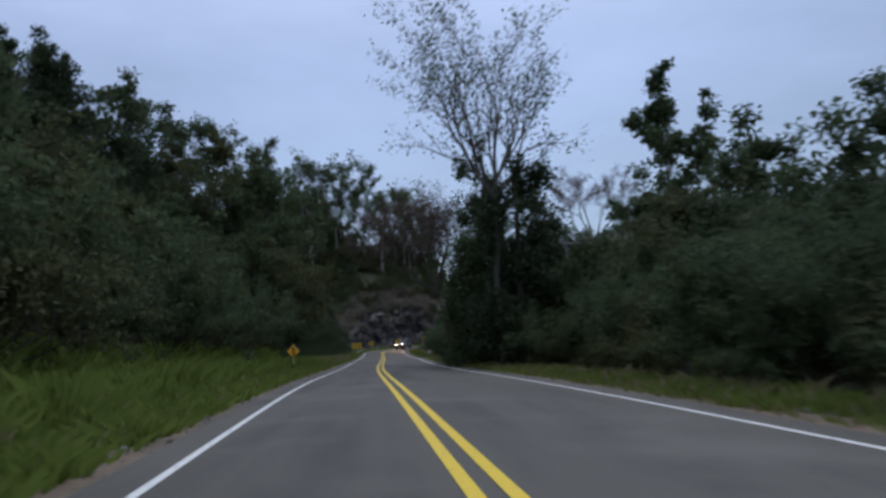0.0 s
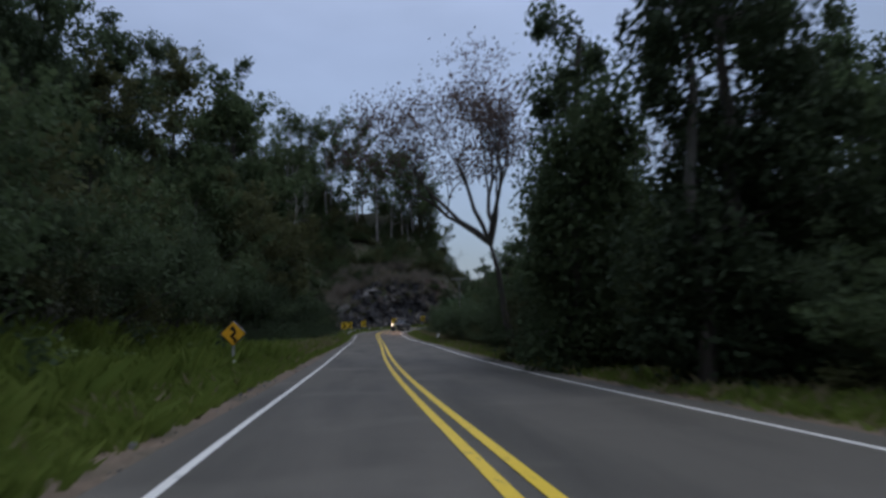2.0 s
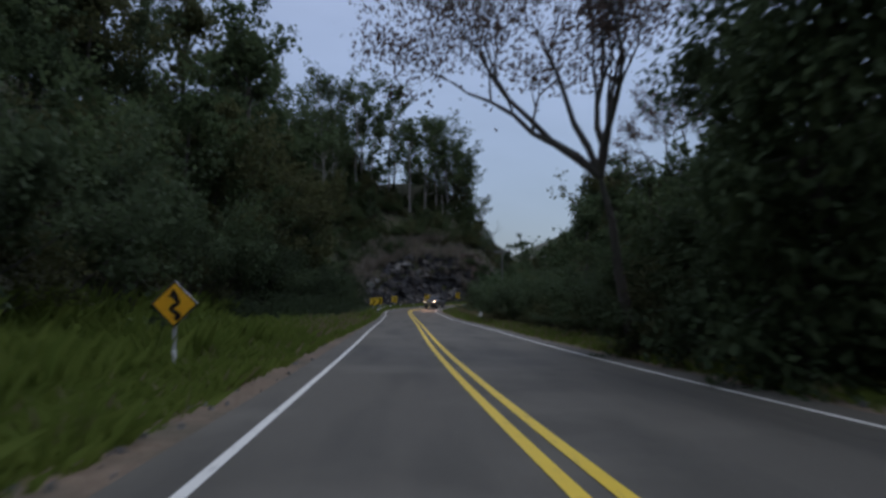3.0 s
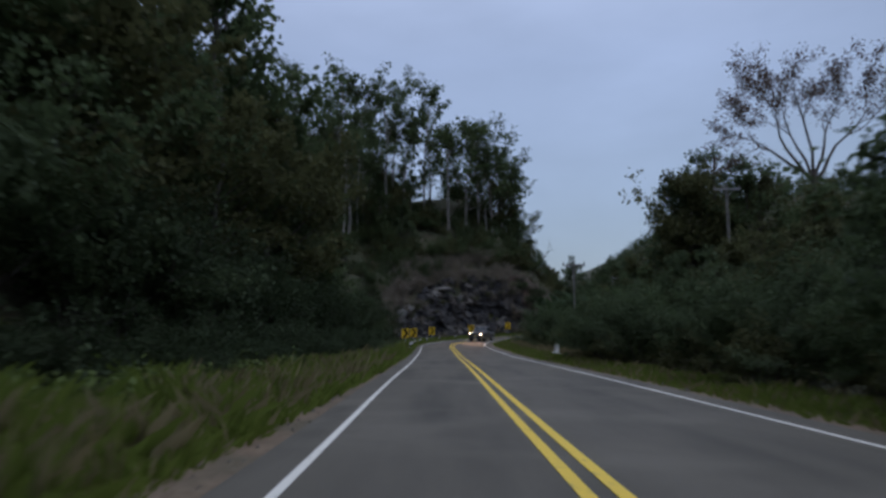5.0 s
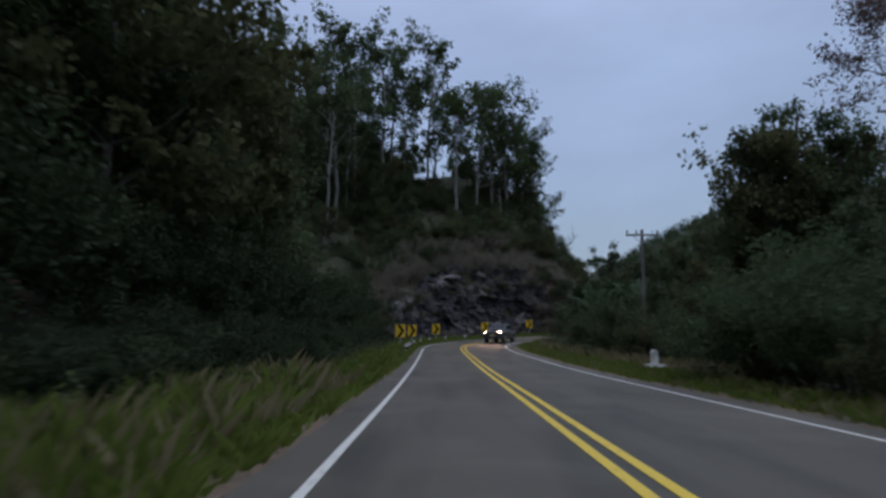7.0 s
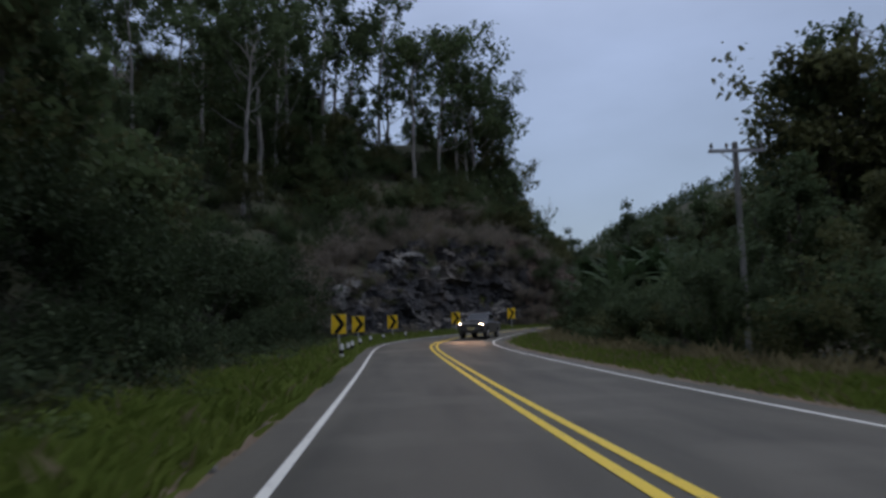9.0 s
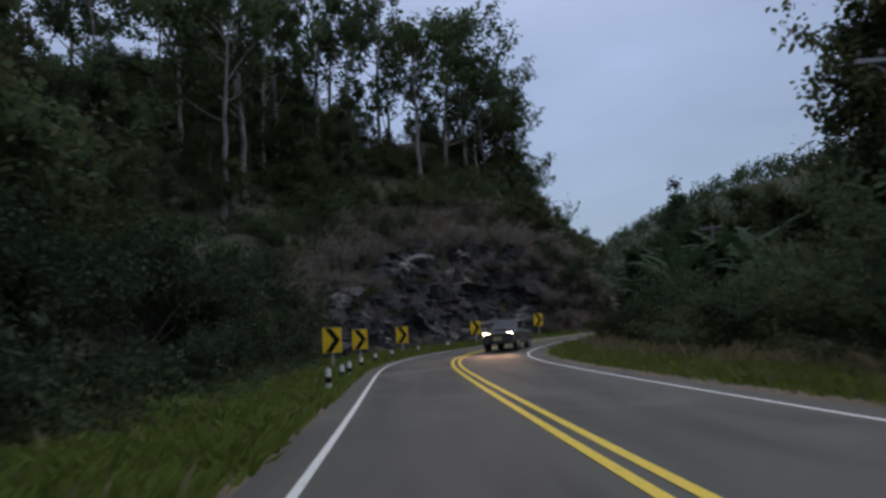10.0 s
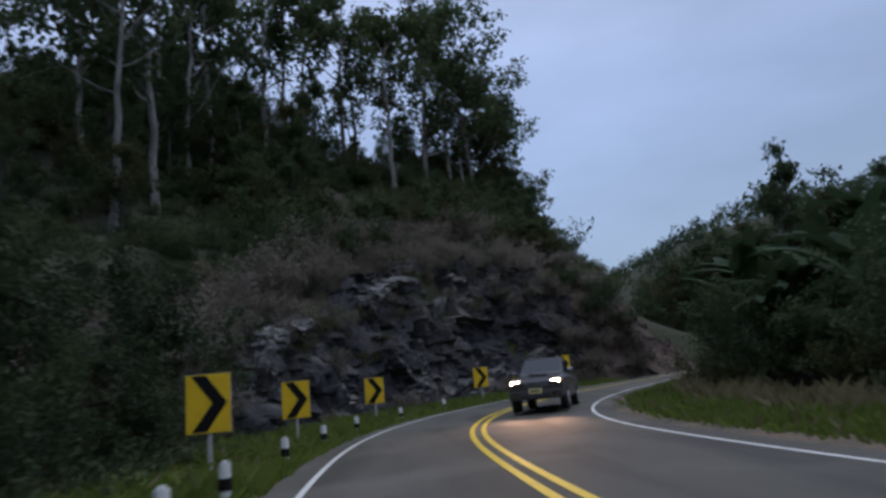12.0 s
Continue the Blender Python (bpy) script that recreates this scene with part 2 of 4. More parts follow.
def box(w, d, h, at=(0, 0, 0), bevel=0.0, turn=None, bm=None):
    """A box w by d by h, centred at at, with bevelled edges."""
    own = bmesh.new()
    bmesh.ops.create_cube(own, size=1.0)
    bmesh.ops.scale(own, vec=(w, d, h), verts=own.verts)
    if bevel:
        bmesh.ops.bevel(own, geom=own.edges[:], offset=bevel, segments=2, affect="EDGES", profile=0.6)
    m = Matrix.Translation(at) @ (turn or Matrix())
    bmesh.ops.transform(own, matrix=m, verts=own.verts)
    return own if bm is None else joined(bm, own)


def rod(r0, r1, h, at=(0, 0, 0), sides=12, turn=None, bevel=0.0, bm=None):
    """A round bar from at upwards, r0 wide at its foot and r1 at its head."""
    own = bmesh.new()
    bmesh.ops.create_cone(own, cap_ends=True, segments=sides, radius1=r0, radius2=r1, depth=h)
    bmesh.ops.translate(own, vec=(0, 0, h / 2), verts=own.verts)
    if bevel:
        rim = [e for e in own.edges if all(abs(v.co.z - h) < 1e-4 for v in e.verts)]
        bmesh.ops.bevel(own, geom=rim, offset=bevel, segments=2, affect="EDGES")
    m = Matrix.Translation(at) @ (turn or Matrix())
    bmesh.ops.transform(own, matrix=m, verts=own.verts)
    return own if bm is None else joined(bm, own)


def joined(bm, other):
    me = bpy.data.meshes.new("scratch")
    other.to_mesh(me)
    other.free()
    bm.from_mesh(me)
    bpy.data.meshes.remove(me)
    return bm


def slab(outline, thick, at=0.0, bevel=0.0):
    """A plate in the x-z plane from an outline of (x, z), from y = at backwards."""
    bm = bmesh.new()
    face = bm.faces.new([bm.verts.new((x, at, z)) for x, z in outline])
    res = bmesh.ops.extrude_face_region(bm, geom=[face])
    bmesh.ops.translate(bm, vec=(0, thick, 0), verts=[v for v in res["geom"] if isinstance(v, bmesh.types.BMVert)])
    if bevel:
        bmesh.ops.bevel(bm, geom=bm.edges[:], offset=bevel, segments=1, affect="EDGES")
    return bm


# ---- places beside the road ----
def beside(s, off, up=0.0):
    """The place s metres along the road, off metres to the right of its centre: position and heading."""
    i = min(max(s, 0.0), len(CENTRE) - 2.0)
    k = int(i)
    a, b = CENTRE[k], CENTRE[k + 1]
    x, y, z, head, _ = a + (b - a) * (i - k)
    return Vector((x + off * math.cos(head), y - off * math.sin(head), z + up)), head


def road_offsets(xs, ys):
    """For arrays of places: metres along the road and metres to the right of its centre."""
    best, s_at, off = np.full(xs.shape, 1e9), np.zeros(xs.shape), np.zeros(xs.shape)
    for x, y, z, head, s in CENTRE[::2]:
        dx, dy = xs - x, ys - y
        d = dx * dx + dy * dy
        near = d < best
        best[near] = d[near]
        s_at[near] = (s + dx * math.sin(head) + dy * math.cos(head))[near]
        side = (dx * math.cos(head) - dy * math.sin(head))[near]
        off[near] = np.sign(side) * np.sqrt(d[near])
    return s_at, off


def smooth_step(a, b, v):
    t = np.clip((v - a) / (b - a), 0, 1)
    return t * t * (3 - 2 * t)


def waves(x, y, size):
    """A cheap smooth unevenness, about -1 to 1."""
    return (np.sin(x / size + 1.3) * np.cos(y / size * 1.17 + 0.4) + 0.5 * np.sin(x / size * 2.3 + y / size * 1.9) + 0.3 * np.cos(x / size * 4.1 - y / size * 3.7)) / 1.6


def ground_height(xs, ys):
    """The height of the ground for arrays of places."""
    xs, ys = np.asarray(xs, float), np.asarray(ys, float)
    s, off = road_offsets(xs, ys)
    base = np.interp(s, CENTRE[:, 4], CENTRE[:, 2])
    left, right = -off - LEFT_LINE, off - RIGHT_LINE
    # the wooded slope beyond the left verge, with the rock cut at the bend
    cut = smooth_step(178, 188, s) * (1 - smooth_step(226, 240, s))
    foot = 5.0 - 1.2 * cut
    slope = np.clip(left - foot, 0, None)
    hill = 0.80 * np.minimum(slope, 26) + 0.45 * np.clip(slope - 26, 0, 45) + 0.1 * np.clip(slope - 69, 0, 200)
    lip = np.interp(s, (178, 184, 190, 198, 208), (3.0, 3.4, 4.6, 7.0, 7.2))
    cut_hill = lip * smooth_step(0.6, 3.6, slope) + np.interp(s, (184, 195, 203), (0.55, 0.66, 0.86)) * np.clip(slope - 2.0, 0, 14) + 0.40 * np.clip(slope - 16, 0, 16) + 0.1 * np.clip(slope - 32, 0, 60)
    low = 1 - 0.60 * smooth_step(3, 24, xs) * smooth_step(142, 158, ys)
    hill = (hill * (1 - cut) + cut_hill * cut) * low * (1 - 0.85 * smooth_step(209, 226, s))
    hill = hill + 12 * smooth_step(158, 180, ys) * smooth_step(-6, -22, xs) * smooth_step(3, 12, slope)
    rough = smooth_step(2, 14, slope)
    left_z = -0.16 + 0.12 * smooth_step(0.8, 3.5, left) + hill + rough * (1.3 * waves(xs, ys, 9.0) + 0.5 * waves(ys, xs, 3.0))
    # the flatter land to the right
    far = np.clip(right - 16, 0, None)
    bank = 0.30 * np.minimum(far, 90) + 0.05 * np.clip(far - 90, 0, 300)
    inner = 2.2 * smooth_step(3.5, 9, right) * smooth_step(172, 186, s)
    right_z = -0.16 + 0.10 * smooth_step(0.8, 2.5, right) - 0.35 * smooth_step(2.5, 7, right) + bank + inner + smooth_step(6, 20, right) * 0.8 * waves(xs, ys, 11.0)
    far_hill = 66 * smooth_step(330, 560, ys + 0.6 * xs) * smooth_step(85, 185, xs)
    z = base + np.where(off < 0, left_z, right_z) + far_hill
    return z


def ground_at(x, y):
    return float(ground_height(np.array([x]), np.array([y]))[0])


# ---- the ground, one sheet to the horizon ----
def spaced(near, step, a, b, grow=1.25, limit=2500):
    """Coordinates close together between a and b, wider and wider beyond."""
    mid = list(np.arange(a, b + step / 2, step))
    lo, hi, g = [], [], step
    v = a
    while v > -limit:
        g *= grow
        v -= g
        lo.append(v)
    v, g = b, step
    while v < limit:
        g *= grow
        v += g
        hi.append(v)
    return np.array(lo[::-1] + mid + hi)


def build_ground():
    gx, gy = spaced(0, 1.0, -34, 62), spaced(0, 1.0, -34, 236)
    xs, ys = np.meshgrid(gx, gy)
    z = ground_height(xs.ravel(), ys.ravel())
    verts = np.stack([xs.ravel(), ys.ravel(), z], 1)
    w = len(gx)
    idx = np.arange(len(verts)).reshape(len(gy), w)
    faces = np.stack([idx[:-1, :-1], idx[:-1, 1:], idx[1:, 1:], idx[1:, :-1]], -1).reshape(-1, 4)
    ob = mesh_object("ground", verts, faces, GROUND, smooth=True)
    tagged(ob, "dark forest floor rising into a wooded hillside", "ground", kind="structure")


def ribbon(name, a, b, up, material, s0=0.0, s1=330.0, crown=0.0, thick=0.0, uneven=0.0):
    """A strip along the road from a to b metres to the right of its centre."""
    verts, faces = [], []
    rng = np.random.default_rng(7)
    steps = np.arange(s0, s1 + 0.5, 1.0)
    width = 2 if thick == 0 else 7
    across = np.linspace(0, 1, width) if callable(a) else np.linspace(a, b, width)
    for s in steps:
        wob = rng.normal(0, uneven, 2) if uneven else (0, 0)
        if callable(a):
            across = np.linspace(a(s), b(s), width)
        for k, o in enumerate(across):
            shift = wob[0] if k == (0 if o < 0 else len(across) - 1) and abs(o) > 2 and uneven else 0
            p, _ = beside(s, o + shift)
            verts.append((p.x, p.y, p.z + up - crown * abs(o)))
    w = len(across)
    for i in range(len(steps) - 1):
        for k in range(w - 1):
            q = i * w + k
            faces.append((q, q + 1, q + w + 1, q + w))
    if thick:
        n0 = len(verts)
        verts += [(x, y, z - thick) for x, y, z in verts]
        for i in range(len(steps) - 1):
            for q, r in ((i * w, (i + 1) * w), ((i + 1) * w + w - 1, i * w + w - 1)):
                faces.append((q, r, r + n0, q + n0))
    return mesh_object(name, verts, faces, material, smooth=thick == 0)


def build_road():
    tagged(ribbon("road", lambda s: -left_line(s) - 0.55, lambda s: right_line(s) + 0.6, 0.0, ASPHALT, crown=0.004, thick=0.12), "worn grey asphalt two-lane road surface", "road", kind="structure")
    for name, a, b, mat, lab in (("edge_line", lambda s: -left_line(s) - 0.05, lambda s: -left_line(s) + 0.05, WHITE_LINE, "worn white painted edge line"),
                                 ("edge_line", lambda s: right_line(s) - 0.05, lambda s: right_line(s) + 0.05, WHITE_LINE, "worn white painted edge line"),
                                 ("centre_line", -0.21, -0.08, YELLOW_LINE, "yellow painted line of a double centre line"),
                                 ("centre_line", 0.08, 0.21, YELLOW_LINE, "yellow painted line of a double centre line")):
        tagged(ribbon(name, a, b, 0.006, mat, crown=0.004), lab, "road marking", kind="structure")
    tagged(ribbon("shoulder_left", lambda s: -left_line(s) - 1.25, lambda s: -left_line(s) - 0.5, -0.035, DIRT, crown=0.002, thick=0.25, uneven=0.16), "dry brown dirt shoulder beside the asphalt", "shoulder", kind="structure")
    tagged(ribbon("shoulder_right", lambda s: right_line(s) + 0.5, lambda s: right_line(s) + 1.4, -0.035, DIRT, crown=0.002, thick=0.25, uneven=0.14), "dry brown dirt shoulder beside the asphalt", "shoulder", kind="structure")


def build_grass(name, count, s_range, off_range, tall, material, seed, label, lean=0.5):
    """Upright blades in uneven patches, joined."""
    rng = np.random.default_rng(seed)
    s = rng.uniform(*s_range, count)
    o = off_range[0] + (off_range[1] - off_range[0]) * rng.beta(1.2, 1.3, count)
    i = s.astype(int)
    c = CENTRE[i]
    x = c[:, 0] + o * np.cos(c[:, 3]) + (s - i) * np.sin(c[:, 3])
    y = c[:, 1] - o * np.sin(c[:, 3]) + (s - i) * np.cos(c[:, 3])
    patch = 0.55 + 0.45 * waves(x * 3, y * 3, 2.0) + 0.25 * waves(y, x, 0.9)
    keep = patch > 0.16
    x, y, patch = x[keep], y[keep], patch[keep]
    n = len(x)
    z = ground_height(x, y)
    h = tall * (0.45 + 0.6 * patch) * rng.uniform(0.5, 1.25, n)
    a = rng.uniform(0, 2 * np.pi, n)
    w = rng.uniform(0.006, 0.015, n)
    lx, ly = rng.normal(0, lean, n) * h, rng.normal(0, lean, n) * h
    p0 = np.stack([x - w * np.cos(a), y - w * np.sin(a), z - 0.03], 1)
    p1 = np.stack([x + w * np.cos(a), y + w * np.sin(a), z - 0.03], 1)
    p2 = np.stack([x + 0.3 * lx + 0.7 * w * np.cos(a), y + 0.3 * ly + 0.7 * w * np.sin(a), z + 0.62 * h], 1)
    p3 = np.stack([x + lx, y + ly, z + h], 1)
    verts = np.stack([p0, p1, p2, p3], 1).reshape(-1, 3)
    k = np.arange(n)[:, None] * 4
    ob = quick_mesh(name, verts, np.concatenate([k + [[0, 1, 2]], k + [[0, 2, 3]]], 0), material)
    tagged(ob, label, "grass", kind="stuff")


def quick_mesh(name, verts, faces, material, parent=None):
    """A mesh object from arrays of corners and equal-sided faces."""
    me = bpy.data.meshes.new(name)
    verts, faces = np.asarray(verts, np.float32), np.asarray(faces, np.int32)
    sides = faces.shape[1]
    me.vertices.add(len(verts))
    me.vertices.foreach_set("co", verts.ravel())
    me.loops.add(faces.size)
    me.loops.foreach_set("vertex_index", faces.ravel())
    me.polygons.add(len(faces))
    me.polygons.foreach_set("loop_start", np.arange(len(faces), dtype=np.int32) * sides)
    me.update(calc_edges=True)
    me.materials.append(material)
    ob = new(name, me)
    ob.parent = parent
    return ob


def build_gravel(count, seed):
    """Small angular stones strewn over both dirt shoulders."""
    rng = np.random.default_rng(seed)
    verts, faces = [], []
    for k in range(count):
        s = rng.uniform(52, 200)
        off = -left_line(s) - rng.uniform(0.55, 1.5) if rng.random() < 0.6 else right_line(s) + rng.uniform(0.6, 1.6)
        p, _ = beside(s, off)
        r = 0.014 + 0.05 * rng.random() ** 4
        q = len(verts)
        spin = rng.uniform(0, 6.28)
        for a in range(4):
            t = spin + a * 1.57 + rng.uniform(-0.3, 0.3)
            verts.append((p.x + r * rng.uniform(0.8, 1.3) * math.cos(t), p.y + r * rng.uniform(0.8, 1.3) * math.sin(t), p.z - 0.05))
        for a in range(4):
            t = spin + a * 1.57 + rng.uniform(-0.3, 0.3)
            verts.append((p.x + 0.7 * r * math.cos(t), p.y + 0.7 * r * math.sin(t), p.z - 0.03 + r * rng.uniform(0.5, 1.0)))
        faces += [(q + 4, q + 5, q + 6, q + 7)] + [(q + a, q + (a + 1) % 4, q + 4 + (a + 1) % 4, q + 4 + a) for a in range(4)]
    tagged(mesh_object("gravel", verts, faces, CONCRETE), "loose pale gravel on the dirt shoulders", "gravel", kind="stuff")


build_ground()
build_gravel(900, 17)
build_road()
build_grass("verge_grass", 210000, (50, 205), (-LEFT_LINE - 0.75, -LEFT_LINE - 5.8), 0.42, GRASS, 11, "long green grass along the road verge")
build_grass("dry_grass", 7000, (50, 205), (-LEFT_LINE - 0.8, -LEFT_LINE - 5.0), 0.5, STRAW, 12, "pale dry grass stalks along the road verge", 0.3)
build_grass("verge_grass", 26000, (56, 150), (RIGHT_LINE + 0.9, RIGHT_LINE + 3.0), 0.3, GRASS, 13, "short green grass along the road verge")
build_grass("verge_grass", 34000, (140, 208), (RIGHT_LINE + 0.8, RIGHT_LINE + 4.6), 0.34, GRASS, 18, "short green grass along the road verge")
build_grass("dry_grass", 7000, (56, 208), (RIGHT_LINE + 0.8, RIGHT_LINE + 3.6), 0.4, STRAW, 14, "pale dry grass stalks along the road verge", 0.4)
build_grass("tall_grass", 36000, (50, 112), (-LEFT_LINE - 2.2, -LEFT_LINE - 6.4), 0.85, GRASS, 15, "tall green grass at the foot of the slope", 0.35)
build_grass("tall_grass", 26000, (100, 134), (-LEFT_LINE - 1.3, -LEFT_LINE - 5.2), 0.7, GRASS, 19, "tall yellowing grass along the verge", 0.3)
build_grass("tall_grass", 5000, (104, 136), (-LEFT_LINE - 1.1, -LEFT_LINE - 3.6), 0.75, STRAW, 20, "tall pale dry grass along the verge", 0.35)
build_grass("tall_grass", 5000, (140, 205), (RIGHT_LINE + 2.6, RIGHT_LINE + 5.0), 0.7, STRAW, 16, "tall dry grass before the bushes", 0.35)


# ---- trees and bushes ----
def tubes(segments, sides=6):
    """Tapered tubes round segments of (from, to, radius, radius)."""
    verts, faces = [], []
    for p0, p1, r0, r1 in segments:
        p0, p1 = Vector(p0), Vector(p1)
        q = (p1 - p0).to_track_quat("Z", "Y")
        k = len(verts)
        n = sides if r0 > 0.06 else 4
        for p, r in ((p0, r0), (p1, r1)):
            for i in range(n):
                a = 2 * math.pi * i / n
                verts.append(p + q @ Vector((r * math.cos(a), r * math.sin(a), 0)))
        for i in range(n):
            j = (i + 1) % n
            faces.append((k + i, k + j, k + n + j, k + n + i))
    return verts, faces


def limb(rng, start, way, length, radius, segs, depth, lift, wander, tips, out, branch=3, spread=0.7, low=0.35):
    """One limb with its branches; adds segments to out and twig places to tips."""
    p, d = Vector(start), Vector(way).normalized()
    for i in range(segs):
        r0, r1 = radius * (1 - 0.72 * i / segs), radius * (1 - 0.72 * (i + 1) / segs)
        d = (d + Vector(rng.normal(0, wander, 3)) + Vector((0, 0, lift))).normalized()
        q = p + d * (length / segs)
        out.append((p, q, r0, r1))
        if depth == 0 or i >= segs - 2:
            tips.append(q)
        if depth > 0 and i >= segs * low:
            for _ in range(branch if i == segs - 1 else max(1, branch - 1)):
                side = (d + spread * Vector(rng.normal(0, 0.75, 3)) + Vector((0, 0, 0.15))).normalized()
                limb(rng, q, side, length * rng.uniform(0.42, 0.62), r1 * 0.72, max(2, segs - 1), depth - 1, lift, wander, tips, out, branch, spread, low)
        p = q
    return p


def leaves(rng, tips, count, clump, size, flat=0.75, droop=0.0, narrow=0.5):
    """Folded leaves in clumps round the twigs: corners and faces."""
    tips = np.array([tuple(t) for t in tips])
    reach = rng.uniform(0.45, 1.2, len(tips))
    pick = rng.integers(0, len(tips), count)
    shift = rng.normal(0, 1, (count, 3))
    shift /= np.linalg.norm(shift, axis=1)[:, None] + 1e-6
    shift *= (rng.uniform(0, 1, count) ** 0.5 * clump * reach[pick])[:, None]
    shift[:, 2] *= flat
    pos = tips[pick] + shift
    pos[:, 2] -= droop * rng.uniform(0, 1, count)
    a, tilt = rng.uniform(0, 2 * np.pi, count), rng.normal(-0.35 - droop * 0.5, 0.55, count)
    long = np.stack([np.cos(a) * np.cos(tilt), np.sin(a) * np.cos(tilt), np.sin(tilt)], 1)
    wide = np.stack([-np.sin(a), np.cos(a), rng.normal(0, 0.5, count)], 1)
    ln, wd = size * rng.uniform(0.6, 1.35, count)[:, None], size * narrow * rng.uniform(0.7, 1.2, count)[:, None]
    v0, v2 = pos, pos + long * ln
    v1, v3 = pos + long * ln * 0.45 + wide * wd, pos + long * ln * 0.45 - wide * wd
    verts = np.stack([v0, v1, v2, v3], 1).reshape(-1, 3)
    k = np.arange(count)[:, None] * 4
    return verts, k + np.array([[0, 1, 2, 3]])


def plant(name, label, category, segs, leaf_sets, bark, sides=6):
    """A tree or bush at the origin out of its wood and its foliage."""
    root = thing(name, Matrix(), label, category)
    if segs:
        v, f = tubes(segs, sides)
        mesh_object("trunk", v, f, bark, root, smooth=True)
    for verts, faces, mat in leaf_sets:
        quick_mesh("crown", verts, faces, mat, root)
    return root


def trunk_line(rng, height, radius, bend, n=7):
    """Segments of a trunk and the places of its joints."""
    pts = [Vector((0, 0, -0.6))]
    sway = Vector((rng.normal(0, bend), rng.normal(0, bend), 0))
    for i in range(1, n + 1):
        t = i / n
        pts.append(Vector((sway.x * t * t + rng.normal(0, 0.06), sway.y * t * t + rng.normal(0, 0.06), height * t)))
    out = []
    for i in range(n):
        r = lambda k: radius * (1.25 if k == 0 else 1) * (1 - 0.62 * k / n)
        out.append((pts[i], pts[i + 1], r(i), r(i + 1)))
    return pts, out


def broad_tree(seed, height, base, width, count, clump, size, mat, label, name="broadleaf_tree", bark=None, thick=0.2):
    """A full tree whose crown begins at the share base of its height."""
    rng = np.random.default_rng(seed)
    pts, segs = trunk_line(rng, height * 0.86, thick, 0.5)
    tips = []
    for i in range(1, len(pts)):
        t = i / (len(pts) - 1)
        if t < base:
            continue
        girth = math.sin(math.pi * min(1, 0.22 + 0.72 * (t - base) / (1 - base + 1e-6)))
        for k in range(4):
            a = rng.uniform(0, 2 * math.pi)
            way = Vector((math.cos(a), math.sin(a), rng.uniform(0.1, 0.9)))
            limb(rng, pts[i], way, width * girth * rng.uniform(0.6, 1.25), thick * 0.42 * (1.15 - t), 3, 1, 0.08, 0.22, tips, segs, 2)
    limb(rng, pts[-1], (0, 0, 1), height * 0.14, thick * 0.3, 3, 1, 0.1, 0.2, tips, segs, 3)
    v, f = leaves(rng, tips, count, clump, size)
    return plant(name, label, "tree", segs, [(v, f, mat)], bark or BARK)


def tall_tree(seed, height, count, mat, label, bare=0.5, width=4.2):
    """A slender pale-stemmed tree with its crown high up."""
    rng = np.random.default_rng(seed)
    pts, segs = trunk_line(rng, height * 0.8, 0.21, 0.7, 9)
    tips = []
    for i in range(1, len(pts)):
        t = i / (len(pts) - 1)
        if t < bare:
            continue
        for k in range(2):
            a = rng.uniform(0, 2 * math.pi)
            limb(rng, pts[i], (math.cos(a), math.sin(a), rng.uniform(0.25, 1.0)), width * rng.uniform(0.7, 1.3), 0.085 * (1.3 - t), 4, 1, 0.12, 0.2, tips, segs, 2)
    for k in range(3):
        a = rng.uniform(0, 2 * math.pi)
        limb(rng, pts[-1], (0.5 * math.cos(a), 0.5 * math.sin(a), 1), height * 0.2, 0.08, 4, 1, 0.1, 0.2, tips, segs, 2)
    v, f = leaves(rng, tips, count, 0.95, 0.36, 0.6)
    return plant("slender_tree", label, "tree", segs, [(v, f, mat)], PALE_BARK)


def open_tree(seed, height, fork, ways, count, size, mat, label, clump=0.7, droop=0.2, thick=0.24, reach=0.62, name="open_tree", bark=None, deep=2, low=0.35, fan=0.6):
    """A tree whose few limbs fan out from a fork, with thin foliage the sky shows through."""
    rng = np.random.default_rng(seed)
    segs, tips = [], []
    pts, segs = trunk_line(rng, fork, thick, 0.1, 4)
    for way in ways:
        limb(rng, pts[-1], way, (height - fork) * reach * rng.uniform(0.85, 1.1), thick * 0.58, 6, deep, 0.03, 0.16, tips, segs, 2, fan, low)
    v, f = leaves(rng, tips, count, clump, size, 0.8, droop, 0.42)
    return plant(name, label, "tree", segs, [(v, f, mat)], bark or BARK)


def bush(seed, height, width, count, size, mat, label, name="bush", stems=9, clump=0.55):
    """A rounded many-stemmed bush."""
    rng = np.random.default_rng(seed)
    segs, tips = [], []
    for k in range(stems):
        a, lean = rng.uniform(0, 2 * math.pi), rng.uniform(0.05, 0.9)
        start = (0, 0, -0.3)
        limb(rng, start, (lean * math.cos(a) * width / height, lean * math.sin(a) * width / height, 1), height * rng.uniform(0.6, 1.0), 0.035, 4, 1, 0.02, 0.2, tips, segs, 2, 0.8)
    v, f = leaves(rng, tips, count, clump, size)
    return plant(name, label, "bush", segs, [(v, f, mat)], BARK)


def vine_tree(seed, height, width, count, mat, label, size=0.27, thin=0.0):
    """A trunk hidden from top to ground under a coat of creepers."""
    rng = np.random.default_rng(seed)
    pts, segs = trunk_line(rng, height * 0.9, 0.22, 0.5, 8)
    tips = []
    for i in range(len(pts)):
        t = i / (len(pts) - 1)
        for k in range(int(9 * (1 - thin * t))):
            a = rng.uniform(0, 2 * math.pi)
            r = width * (0.45 + 0.55 * math.sin(math.pi * (0.15 + 0.7 * t))) * rng.uniform(0.3, 1.0)
